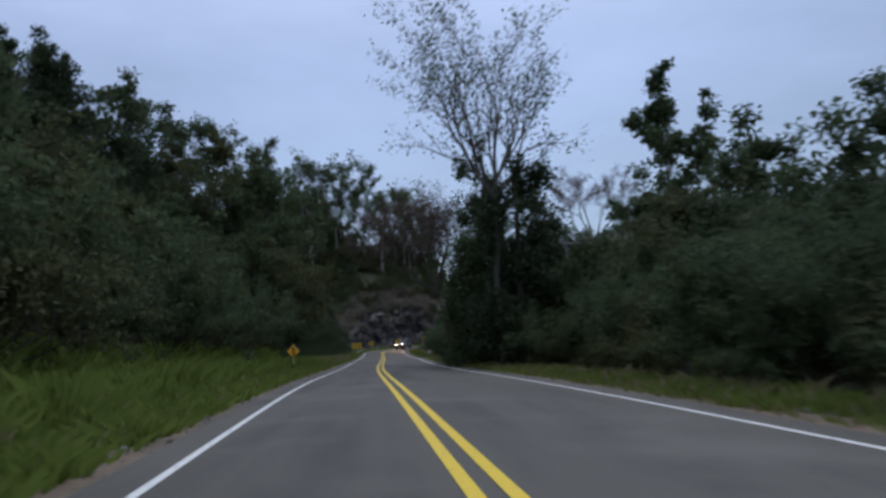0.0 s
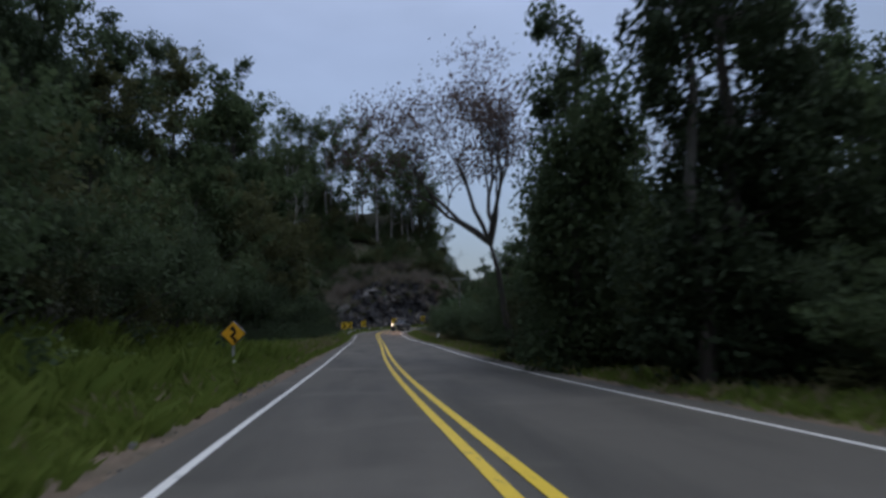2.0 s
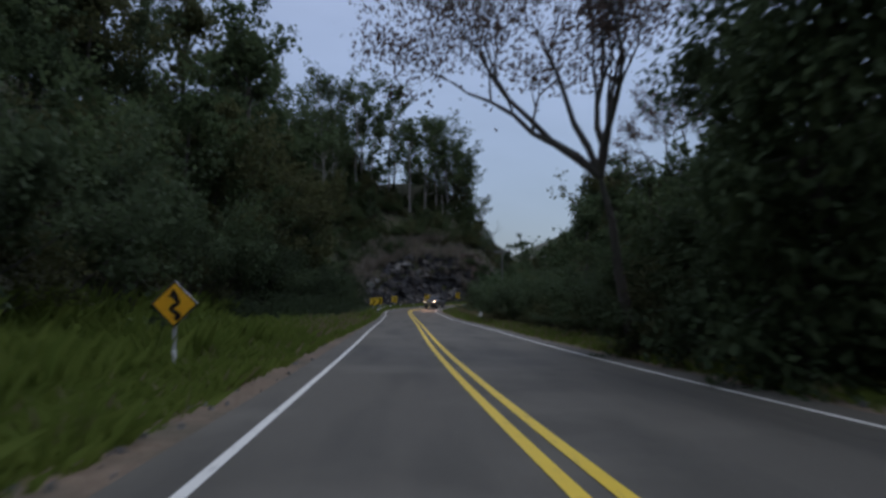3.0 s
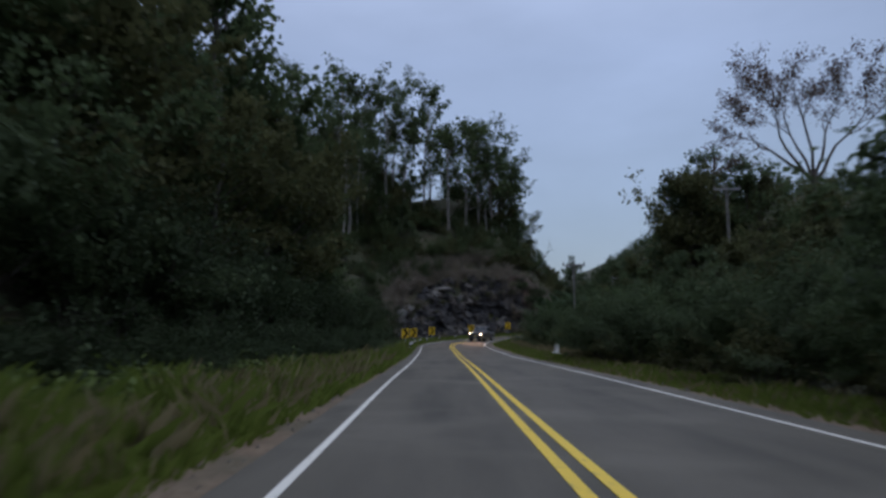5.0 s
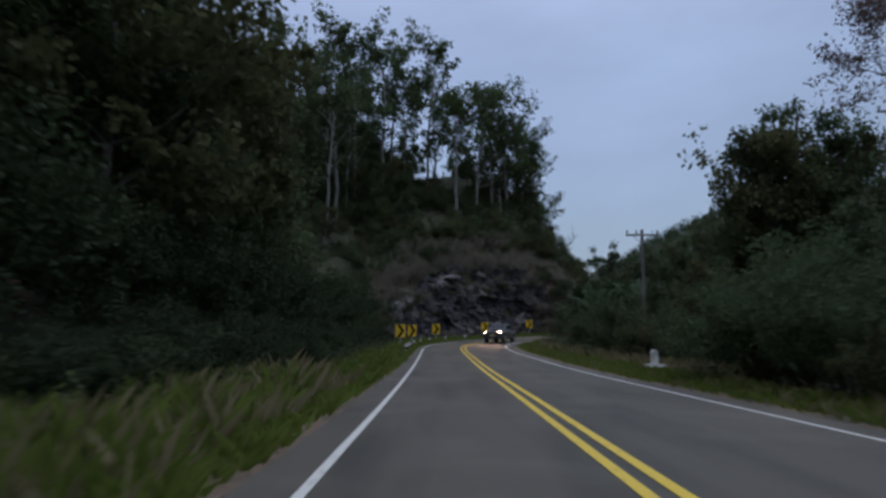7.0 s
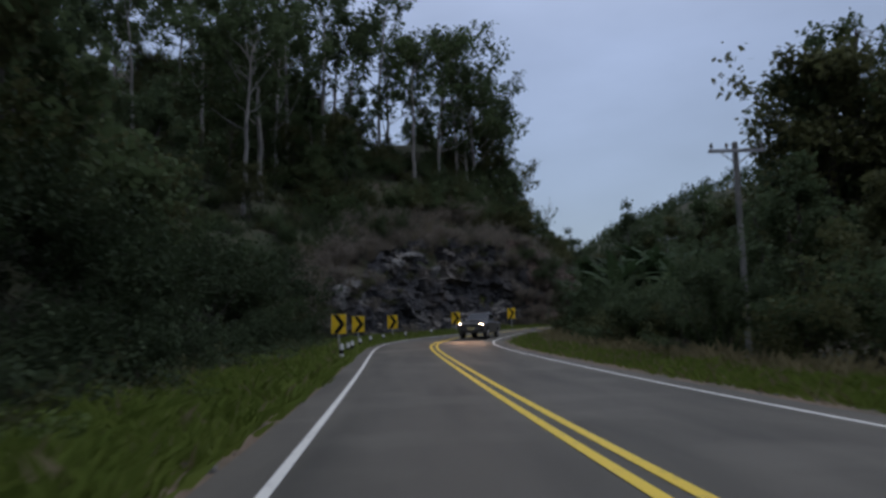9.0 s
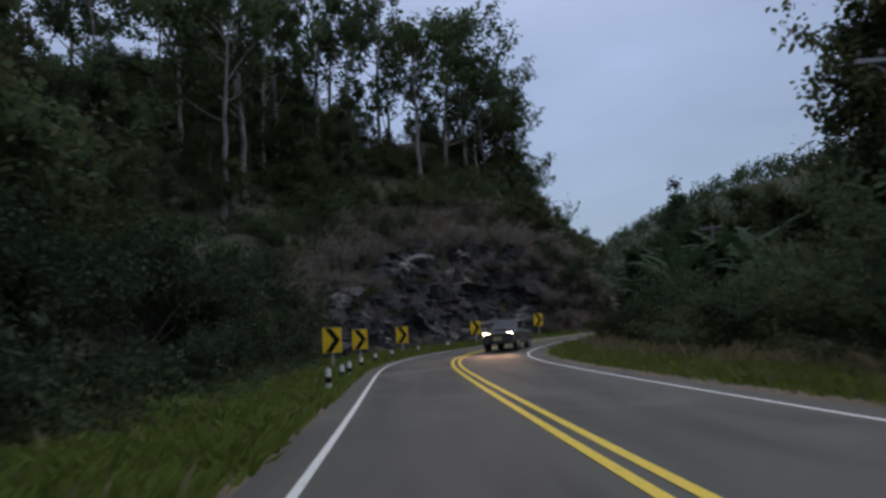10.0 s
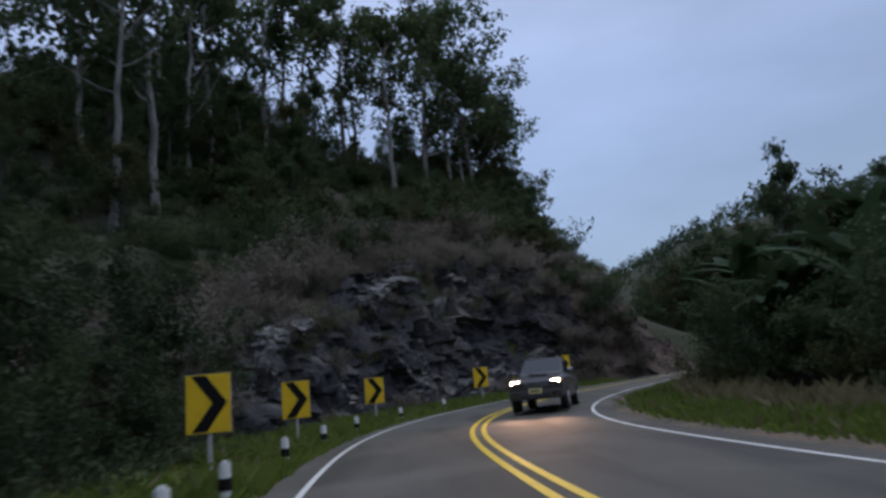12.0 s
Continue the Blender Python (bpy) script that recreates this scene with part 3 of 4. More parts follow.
            q = pts[i] + Vector((r * math.cos(a), r * math.sin(a), rng.uniform(-0.8, 0.9)))
            tips.append(q)
            segs.append((pts[i], q, 0.03, 0.012))
    v, f = leaves(rng, tips, count, 0.85, size, 1.25, 0.5)
    return plant("creeper_tree", label, "tree", segs, [(v, f, mat)], BARK)


def banana_plant(seed, height, label):
    """A clump of long arching torn leaves on short stems."""
    rng = np.random.default_rng(seed)
    root = thing("banana_plant", Matrix(), label, "plant")
    for stem in range(3):
        bx, by = rng.normal(0, 0.7, 2)
        mesh_object("stem", *tubes([((bx, by, -0.3), (bx, by, height * 0.35), 0.13, 0.10)], 8), FROND, root, smooth=True)
        for k in range(6):
            a, up = rng.uniform(0, 2 * math.pi), rng.uniform(0.9, 2.2)
            p, d = Vector((bx, by, height * 0.33)), Vector((math.cos(a), math.sin(a), up * 1.6)).normalized()
            verts, faces, n = [], [], 13
            for i in range(n + 1):
                t = i / n
                w = 0.38 * math.sin(math.pi * (0.06 + 0.92 * t)) ** 0.7
                side = d.cross(Vector((0, 0, 1))).normalized()
                tear = rng.uniform(0.45, 1.05, 2)
                verts += [p + side * w * tear[0] + Vector((0, 0, -0.25 * w)), p, p - side * w * tear[1] + Vector((0, 0, -0.25 * w))]
                d = (d + Vector((0, 0, -0.13))).normalized()
                p = p + d * height * 0.75 / n
            for i in range(n):
                q = i * 3
                faces += [(q, q + 1, q + 4, q + 3), (q + 1, q + 2, q + 5, q + 4)]
            mesh_object("leaf", verts, faces, FROND, root)
    return root


def plume_grass(seed, height, stems):
    """A clump of dry stalks that end in feathery plumes."""
    rng = np.random.default_rng(seed)
    segs, verts, faces = [], [], []
    for k in range(stems):
        a, lean = rng.uniform(0, 2 * math.pi), rng.uniform(0.05, 0.45)
        foot, h = rng.normal(0, 0.22, 2), height * rng.uniform(0.6, 1.0)
        bend = Vector((math.cos(a) * lean, math.sin(a) * lean, 0))
        pts = [Vector((foot[0], foot[1], -0.3)) + bend * h * t * t + Vector((0, 0, (h + 0.3) * t)) for t in (0, 0.4, 0.75, 1.0)]
        segs += [(p, q, 0.010, 0.007) for p, q in zip(pts, pts[1:])]
        for j in range(26):
            t = rng.uniform(0, 1) ** 0.8
            base = pts[2].lerp(pts[3], t) if j < 18 else pts[0].lerp(pts[1], rng.uniform(0.2, 1))
            way = Vector(rng.normal(0, 1, 3)) * 0.5 + Vector((0, 0, 0.9))
            way = way.normalized() * (0.22 * (1.15 - t) if j < 18 else 0.6)
            side = way.cross(Vector(rng.normal(0, 1, 3))).normalized() * 0.014
            n = len(verts)
            verts += [base - side, base + side, base + way]
            faces.append((n, n + 1, n + 2))
    return plant("plume_grass", "clump of dry brown plume grass on the cutting", "plant", segs, [(verts, faces, LEAF_BROWN)], STRAW, 4)


def put_copies(models, places, rng):
    """Stands copies of the models at (x, y, scale), turned at random; the models themselves take the first places."""
    for k, (x, y, size) in enumerate(places):
        ob = models[k % len(models)]
        m = Matrix.Translation((x, y, ground_at(x, y) - 0.05)) @ Matrix.Rotation(rng.uniform(0, 6.28), 4, "Z") @ Matrix.Diagonal((size, size, size * rng.uniform(0.92, 1.1), 1))
        if k < len(models):
            ob.matrix_basis = m
        else:
            copy = copy_thing(ob, Matrix())
            copy.matrix_basis = m


def joined_plants(models, name, label, places, rng):
    """Plants too many to count: the models' foliage and stems at all the places, joined to one object for each material."""
    sets = {}
    for ob in models:
        for child in ob.children:
            me = child.data
            co, n = np.empty(len(me.vertices) * 3), len(me.vertices)
            me.vertices.foreach_get("co", co)
            loops = np.empty(len(me.loops), np.int32)
            me.loops.foreach_get("vertex_index", loops)
            if all(len(f.vertices) == 4 for f in me.polygons):
                sets.setdefault(me.materials[0], {})[ob] = (co.reshape(-1, 3), loops.reshape(-1, 4))
    spots = [(k % len(models), x, y, ground_at(x, y) - 0.05, size, rng.uniform(0, 6.28), rng.uniform(0.9, 1.1)) for k, (x, y, size) in enumerate(places)]
    for mat, shapes in sets.items():
        verts, faces, base = [], [], 0
        for which, x, y, z, size, turn, tall in spots:
            if models[which] not in shapes:
                continue
            co, fa = shapes[models[which]]
            c, s = math.cos(turn) * size, math.sin(turn) * size
            verts.append(np.stack([x + c * co[:, 0] - s * co[:, 1], y + s * co[:, 0] + c * co[:, 1], z + co[:, 2] * size * tall], 1))
            faces.append(fa + base)
            base += len(co)
        ob = quick_mesh(name, np.concatenate(verts), np.concatenate(faces), mat)
        tagged(ob, label, "undergrowth", kind="stuff")
    for ob in models:
        for o in (*ob.children, ob):
            bpy.data.objects.remove(o)


def along(rng, s0, s1, o0, o1, step, size0, size1, jitter=0.6):
    """Places in a loose row beside the road: x, y, scale."""
    out, s = [], s0
    while s < s1:
        p, _ = beside(s + rng.uniform(-jitter, jitter) * step, rng.uniform(min(o0, o1), max(o0, o1)))
        out.append((p.x, p.y, rng.uniform(size0, size1)))
        s += step * rng.uniform(0.75, 1.25)
    return out


def wild(rng, x0, x1, y0, y1, count, size0, size1, clear):
    """Scattered places in a rectangle, no nearer to the road's centre than clear."""
    xs, ys = rng.uniform(x0, x1, count), rng.uniform(y0, y1, count)
    _, off = road_offsets(xs, ys)
    return [(x, y, rng.uniform(size0, size1)) for x, y, o in zip(xs, ys, off) if abs(o) > clear]


def build_woods():
    rng = np.random.default_rng(5)
    dark, olive = "dark green broadleaf tree in the dusk", "olive green broadleaf tree in the dusk"
    edge, edge_olive = "dense dark green bush at the wood's edge", "olive green bush at the wood's edge"
    broad = [broad_tree(21, 12, 0.28, 3.6, 3900, 1.05, 0.30, LEAF, dark), broad_tree(22, 13, 0.35, 3.2, 3600, 1.0, 0.30, LEAF, dark),
             broad_tree(23, 11, 0.22, 3.8, 3900, 1.1, 0.30, LEAF_OLIVE, olive), broad_tree(24, 14, 0.4, 3.0, 3400, 0.95, 0.30, LEAF, dark)]
    near = [bush(31, 3.2, 3.4, 4200, 0.125, LEAF, edge), bush(32, 2.6, 3.0, 3600, 0.12, LEAF_OLIVE, edge_olive), bush(33, 3.8, 3.0, 4200, 0.13, LEAF, edge)]
    # first undergrowth bush in the lighter leaves, haze painted into their colour
    back = [bush(36, 3.4, 3.4, 1500, 0.22, LEAF_LIT, edge, clump=0.6), bush(37, 3.0, 3.2, 1400, 0.22, LEAF_OLIVE, edge_olive, clump=0.6)]
    dry = [bush(34, 2.4, 2.6, 900, 0.13, LEAF_BROWN, "dry brown bush with thin twigs", "dry_bush", 12, 0.45), bush(35, 2.0, 2.8, 850, 0.12, LEAF_BROWN, "dry brown bush with thin twigs", "dry_bush", 12, 0.45)]
    # crowns in the lighter leaves, skylight painted into their colour
    slim = [tall_tree(41, 17, 2500, LEAF_LIT, "slender pale-trunked tree with a high dark crown", 0.38), tall_tree(42, 19, 2300, LEAF_LIT, "slender pale-trunked tree with a high dark crown", 0.48, 3.9),
            tall_tree(43, 15, 1900, LEAF_LIT, "slender pale-trunked tree with a high dark crown", 0.45, 3.6)]
    vine = [vine_tree(51, 9, 1.9, 4200, LEAF, "tree wrapped in dark green creepers"), vine_tree(52, 11, 2.1, 4400, LEAF, "tree wrapped in dark green creepers")]
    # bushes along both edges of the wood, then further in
    # left edge bushes in the darker leaf colour that stands in for shade
    deep = [bush(29, 3.3, 3.3, 4200, 0.125, LEAF_SHADED, edge), bush(30, 3.7, 3.1, 4200, 0.13, LEAF_SHADED, edge), bush(28, 2.8, 3.2, 3800, 0.12, LEAF_SHADED, edge)]
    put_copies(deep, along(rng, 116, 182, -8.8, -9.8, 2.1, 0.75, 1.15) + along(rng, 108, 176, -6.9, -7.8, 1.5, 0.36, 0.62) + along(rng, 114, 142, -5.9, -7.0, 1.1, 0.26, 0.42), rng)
    put_copies(near, along(rng, 50, 116, -8.8, -9.8, 2.2, 0.75, 1.15) + along(rng, 60, 182, 8.4, 9.6, 2.3, 0.6, 0.95) + along(rng, 56, 140, 6.9, 7.9, 1.7, 0.5, 0.8) + [(5.8, 48.1, 0.42), (5.65, 49.0, 0.5), (6.9, 46.4, 0.8), (6.9, 47.6, 0.85), (6.9, 50.2, 0.7), (7.6, 49.0, 0.9), (10.2, 44.0, 1.33), (12.3, 47.0, 1.48), (11.3, 40.5, 1.38), (13.9, 44.0, 1.48), (9.5, 48.5, 1.17), (13.4, 50.0, 1.48), (15.6, 47.5, 1.48)] + along(rng, 180, 204, 7.6, 9.5, 2.0, 0.5, 0.85) + along(rng, 170, 179, -7.8, -8.8, 1.5, 0.5, 0.75) + along(rng, 172, 188, -11.6, -13.6, 1.4, 0.42, 0.65) + along(rng, 185, 197, -11.2, -13.4, 1.0, 0.5, 0.75), rng)
    joined_plants(back, "undergrowth", "dense dark green undergrowth on the slopes", along(rng, 44, 168, -11.7, -14.3, 2.6, 0.9, 1.4) + along(rng, 168, 180, -11.7, -14.3, 2.0, 0.5, 0.75) + along(rng, 60, 172, -15.9, -21.2, 4.0, 1.1, 1.7) + along(rng, 172, 184, -15.9, -21.2, 2.5, 0.55, 0.8) + along(rng, 56, 178, 12.7, 17, 3.2, 0.9, 1.4)
               + along(rng, 182, 193, -14.8, -18.6, 1.1, 0.3, 0.5) + along(rng, 193, 211, -14.8, -18.6, 1.2, 0.75, 1.1) + along(rng, 178, 193, -19.1, -23.3, 1.2, 0.3, 0.5) + along(rng, 193, 206, -19.1, -23.3, 1.3, 0.55, 0.9) + along(rng, 176, 202, -23.3, -31.8, 1.2, 0.6, 1.0) + along(rng, 204, 240, 9, 14, 3.0, 0.8, 1.2) + wild(rng, 2, 19, 158, 192, 60, 0.6, 1.0, 12.5) + wild(rng, -34, -7, 156, 192, 190, 0.6, 1.1, 15) + wild(rng, -7, 8, 156, 175, 60, 0.4, 0.7, 15), rng)
    weeds = [bush(38, 0.85, 1.1, 520, 0.085, WEED, "light green leafy weed in the verge", "weed", 8, 0.2), bush(39, 0.65, 1.2, 480, 0.09, WEED, "light green leafy weed in the verge", "weed", 8, 0.2)]
    put_copies(weeds, along(rng, 76, 106, -6.4, -7.6, 1.3, 0.7, 1.3) + along(rng, 106, 134, -4.9, -5.8, 1.0, 0.6, 1.2) + along(rng, 134, 172, -5, -5.6, 2.2, 0.45, 0.8) + along(rng, 70, 160, 7.2, 8.4, 3.2, 0.6, 1.0), rng)
    low = [bush(91, 0.95, 1.6, 460, 0.10, LEAF, edge, stems=10, clump=0.32), bush(92, 0.8, 1.5, 420, 0.10, LEAF_OLIVE, edge_olive, stems=10, clump=0.3)]
    joined_plants(low, "undergrowth", "low dark green undergrowth behind the grass verge", along(rng, 110, 180, -5.6, -6.4, 0.75, 0.5, 0.95) + along(rng, 110, 180, -6.4, -7.3, 0.75, 0.7, 1.2) + along(rng, 110, 180, -7.3, -8.6, 0.8, 0.9, 1.5) + along(rng, 183, 195, -16.5, -20.5, 0.25, 0.8, 1.5) + along(rng, 183, 195, -20.5, -25.0, 0.25, 0.8, 1.5), rng)
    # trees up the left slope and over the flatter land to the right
    # slope trees whose leaf colour is darkened in place of shade
    shady = [broad_tree(17, 12, 0.25, 3.6, 3900, 1.05, 0.30, LEAF_SHADED, dark), broad_tree(18, 13, 0.3, 3.4, 3700, 1.0, 0.30, LEAF_SHADED, dark)]
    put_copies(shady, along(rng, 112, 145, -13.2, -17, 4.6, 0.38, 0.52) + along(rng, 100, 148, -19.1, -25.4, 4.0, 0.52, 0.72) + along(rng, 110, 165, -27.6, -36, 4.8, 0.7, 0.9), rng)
    put_copies(broad, along(rng, 50, 112, -13.2, -17, 4.6, 0.38, 0.52) + along(rng, 145, 178, -13.2, -17, 4.6, 0.5, 0.7) + along(rng, 50, 92, -19.1, -25.4, 3.8, 0.54, 0.7) + along(rng, 92, 100, -19.1, -25.4, 4.0, 0.52, 0.72) + along(rng, 148, 182, -19.1, -25.4, 4.2, 0.5, 0.72)
               + along(rng, 148, 166, -18, -23.3, 5.0, 0.95, 1.2) + along(rng, 60, 110, -27.6, -36, 4.6, 0.5, 0.68) + along(rng, 165, 190, -25.4, -36, 4.2, 0.55, 0.75)
               + along(rng, 80, 130, -38.2, -53, 8.0, 0.5, 0.7) + along(rng, 130, 160, -38.2, -53, 7.0, 0.9, 1.1) + along(rng, 160, 190, -36.0, -53, 4.5, 0.6, 0.85) + along(rng, 180, 191, -23.3, -36, 2.2, 0.5, 0.7) + along(rng, 178, 188, -17.5, -22.3, 2.4, 0.28, 0.42) + along(rng, 183, 192, -16.4, -25.4, 2.0, 0.18, 0.28) + along(rng, 193, 199, -16.4, -25.4, 0.9, 0.42, 0.7)
               + [(15.0, 45.0, 0.48), (20.9, 28.0, 0.85), (16.1, 34.0, 0.80), (19.8, 35.0, 0.85), (21.4, 31.0, 0.74), (25.7, 57.0, 0.64),
                  (30.0, 134.5, 1.48), (33.7, 139.0, 1.43), (37.5, 134.0, 1.38), (41.8, 140.0, 1.27), (46.0, 133.0, 1.17),
                  (15.9, 137.0, 0.53), (-23.5, 84.0, 1.17), (-26.7, 90.0, 1.27), (-21.9, 79.0, 1.01), (-27.8, 82.0, 1.22), (-25.6, 75.0, 1.06), (-13.0, 87.4, 1.48), (-21.2, 97.0, 1.59), (18.2, 45.0, 0.83), (21.4, 49.0, 0.90), (24.1, 44.0, 0.90), (16.6, 38.0, 0.66), (8.2, 57.5, 0.45), (8.0, 62.0, 0.48),
                  (-19.2, 176.0, 0.5), (-12.8, 176.0, 0.5), (-7.5, 180.0, 0.5), (-21.4, 172.0, 0.5), (-18.2, 170.0, 0.45), (-23.5, 167.0, 0.5), (-11.7, 171.0, 0.45)]
               + wild(rng, 19, 60, 62, 104, 34, 0.5, 0.75, 15) + wild(rng, 30, 85, 152, 260, 62, 0.6, 0.95, 13) + wild(rng, -60, 10, 196, 250, 22, 0.4, 0.6, 30) + wild(rng, 2, 24, 164, 190, 12, 0.35, 0.5, 16), rng)
    leafy_slim = [tall_tree(44, 16, 2700, LEAF_LIT, "slender leafy tree on the brow of the hill", 0.16, 4.4), tall_tree(45, 17, 2300, LEAF, "slender leafy tree on the brow of the hill", 0.24, 4.2), tall_tree(46, 15, 2500, LEAF_LIT, "slender leafy tree on the brow of the hill", 0.2, 4.6)]
    put_copies(slim, [(-13.4, 150.9, 1.3), (-12.8, 162.0, 1.25), (-13.7, 145.4, 1.1), (-13.2, 157.0, 1.0), (-3.2, 172.0, 1.2), (1.2, 168.0, 1.05), (-9.6, 168.5, 1.25), (-17.2, 163.5, 1.1),
                      (-21.0, 158.5, 1.2), (-25.4, 152.0, 1.0), (-29.5, 148.0, 1.1), (-18.2, 172.0, 1.0), (-24.5, 167.5, 1.1), (-30.5, 158.0, 1.1), (-34.0, 152.0, 1.0), (-33.0, 166.0, 1.0), (-28.0, 173.0, 0.9)], rng)
    put_copies(leafy_slim, [(4.2, 171.0, 1.1), (6.6, 172.5, 1.05), (9.2, 176.0, 1.05), (-6.6, 170.0, 1.15), (11.4, 180.5, 0.9), (13.2, 182.5, 0.8), (-2.0, 178.5, 1.1), (-9.0, 176.5, 1.15), (5.2, 178.5, 1.05), (8.0, 174.0, 0.8)], rng)
    put_copies(dry, along(rng, 188, 209, -10.3, -11.9, 0.5, 0.6, 1.0) + along(rng, 192, 209, -12.7, -15.4, 0.9, 0.7, 1.1) + along(rng, 176, 188, -9.4, -11.2, 0.6, 0.7, 1.0) + along(rng, 176.5, 182, -8.2, -9.4, 0.7, 0.5, 0.8) + along(rng, 186, 206, -6, -6.8, 2.0, 0.25, 0.45) + along(rng, 205, 211, -10.1, -12.2, 0.8, 0.5, 0.8), rng)
    put_copies([plume_grass(95, 2.3, 34), plume_grass(96, 1.9, 40)], [(-2.9, 152.5, 1.0), (-2.0, 151.9, 0.9), (-3.8, 151.8, 0.85), (-10.4, 149.6, 1.0), (-9.6, 148.8, 0.85)]
               + along(rng, 181, 204, -9.6, -12.4, 0.8, 0.55, 1.0) + along(rng, 177, 183, -7.6, -9.6, 0.7, 0.5, 0.9) + along(rng, 203, 210, -9.4, -11.4, 0.8, 0.5, 0.9), rng)
    put_copies(vine, [(10.9, 37.0, 0.64), (10.5, 42.0, 0.53), (13.4, 46.0, 0.53), (11.8, 50.5, 0.53), (10.7, 34.0, 0.69), (10.3, 47.0, 0.66), (12.9, 33.0, 0.64), (13.9, 28.0, 0.64), (13.9, 22.0, 0.64), (13.8, 60.5, 0.85), (15.4, 63.5, 0.90), (13.9, 65.0, 0.85), (17.2, 61.0, 0.85),
                      (29.5, 137.0, 1.59), (33.7, 134.0, 1.54), (21.4, 84.0, 0.85)], rng)
    shoulder = [broad_tree(25, 12, 0.12, 3.4, 6500, 0.95, 0.27, LEAF, dark), broad_tree(26, 11, 0.1, 3.6, 6500, 0.95, 0.27, LEAF_OLIVE, olive)]
    put_copies(shoulder, [(12.2, 184.0, 1.45), (14.8, 185.5, 1.05), (17.2, 186.0, 0.75), (11.0, 179.5, 0.85), (13.6, 178.5, 0.7), (20.4, 176.5, 0.5), (17.6, 178.0, 0.55),
                         (27.5, 178.0, 0.75), (30.5, 174.0, 0.85), (33.5, 171.0, 0.95), (36.5, 168.5, 1.05), (39.5, 166.0, 1.1), (42.5, 164.0, 1.15), (46.0, 162.0, 1.2), (49.5, 160.0, 1.25), (53.0, 158.0, 1.25), (34.0, 178.0, 0.95), (40.0, 173.0, 1.1), (46.0, 169.0, 1.2), (29.0, 168.0, 0.55), (33.0, 164.0, 0.6), (37.0, 160.0, 0.65), (41.0, 156.0, 0.7)]
               + wild(rng, -34, -2, 164, 186, 16, 0.3, 0.45, 16), rng)
    put_copies([copy_thing(m, Matrix()) for m in shoulder], along(rng, 114, 152, -10.2, -12.2, 3.4, 0.7, 1.0) + along(rng, 124, 162, 12.5, 15.5, 3.6, 0.45, 0.62), rng)
    bare = open_tree(65, 9.0, 3.6, [(-0.3, 0, 1), (0.3, 0.1, 1), (0.5, -0.3, 0.8), (-0.5, 0.2, 0.7)], 260, 0.12, LEAF_BROWN, "small bare tree on the brow of the hill", 0.4, 0.1, 0.1, 0.5, name="bare_tree", bark=PALE_BARK)
    put_copies([bare], [(18.0, 185.0, 1.3)], rng)
    # single trees that stand out
    spire = broad_tree(27, 22, 0.36, 2.1, 5200, 0.9, 0.3, LEAF, "tall tree with a narrow dark crown on the slope", "narrow_tree", PALE_BARK, 0.22)
    put_copies([spire], [(-13.9, 91.0, 1.0)], rng)
    tiered = open_tree(66, 23, 11.5, [(-0.45, 0, 1), (0.4, 0.1, 1), (0.1, -0.2, 1), (-0.1, 0.3, 1), (0.0, 0.0, 1)], 3000, 0.3, LEAF, "tall slender tree with tiered open foliage on the slope", 0.75, 0.1, 0.2, 0.42, bark=PALE_BARK)
    put_copies([tiered], [(-22.3, 100.0, 1.08)], rng)
    feather = open_tree(61, 20.0, 8.0, [(-0.5, 0, 1), (0.4, -0.08, 1), (0.05, -0.3, 1), (-0.1, 0.3, 1), (0.18, 0.06, 1), (-0.2, 0, 1)], 6800, 0.145, LEAF, "tall thin-leaved tree with upswept limbs by the road", 0.62, 0.25, 0.17, 0.56, low=0.0, fan=0.36)
    feather.matrix_basis = Matrix.Translation((6.5, 34.4, ground_at(6.5, 34.4)))
    # creepers take the darkened leaves, shade within the mass being painted in
    ivy = vine_tree(53, 10.2, 2.35, 20000, LEAF_SHADED, "roadside tree buried under dark green creepers", 0.18)
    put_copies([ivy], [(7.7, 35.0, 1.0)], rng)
    put_copies([vine_tree(59, 7.8, 1.75, 13000, LEAF, "leaning roadside tree smothered in dark creepers", 0.18)], [(6.0, 41.5, 1.0)], rng)
    put_copies([vine_tree(54, 13.5, 2.2, 16000, LEAF, "tall trunk hung with dark green creepers", 0.17, 0.25)], [(7.2, 44.8, 1.0)], rng)
    put_copies([vine_tree(55, 7.5, 1.9, 7000, LEAF, "leaning tree hung with dark green creepers", 0.17, 0.3)], [(9.4, 41.0, 0.55)], rng)
    put_copies([vine_tree(58, 4.2, 1.3, 4500, LEAF, "low tree beside the forked trunk, buried under dark creepers", 0.16)], [(7.2, 50.0, 1.0)], rng)
    shaggy = [vine_tree(56, 13.0, 2.6, 9000, LEAF, "tall tree wrapped in shaggy dark creepers", 0.22, 0.45), vine_tree(57, 12.0, 2.9, 9000, LEAF_OLIVE, "tall tree wrapped in shaggy olive creepers", 0.22, 0.4)]
    put_copies(shaggy, [(11.0, 52.6, 0.9), (13.8, 48.0, 0.55), (17.0, 50.5, 0.5), (20.4, 47.0, 0.5), (13.4, 113.5, 0.52), (15.4, 115.0, 0.55), (13.6, 40.6, 0.4), (16.8, 41.5, 0.45), (23.5, 43.0, 0.5), (14.0, 56.5, 0.55), (30.8, 135.5, 1.55), (30.2, 134.2, 1.5), (34.5, 137.0, 1.55), (38.5, 134.0, 1.45)], rng)
    lofty = broad_tree(64, 24, 0.42, 5.0, 11000, 1.25, 0.4, LEAF, "lofty dark green tree with a bare lower trunk", "lofty_tree", PALE_BARK, 0.3)
    put_copies([lofty], [(30.0, 68.5, 0.98)], rng)
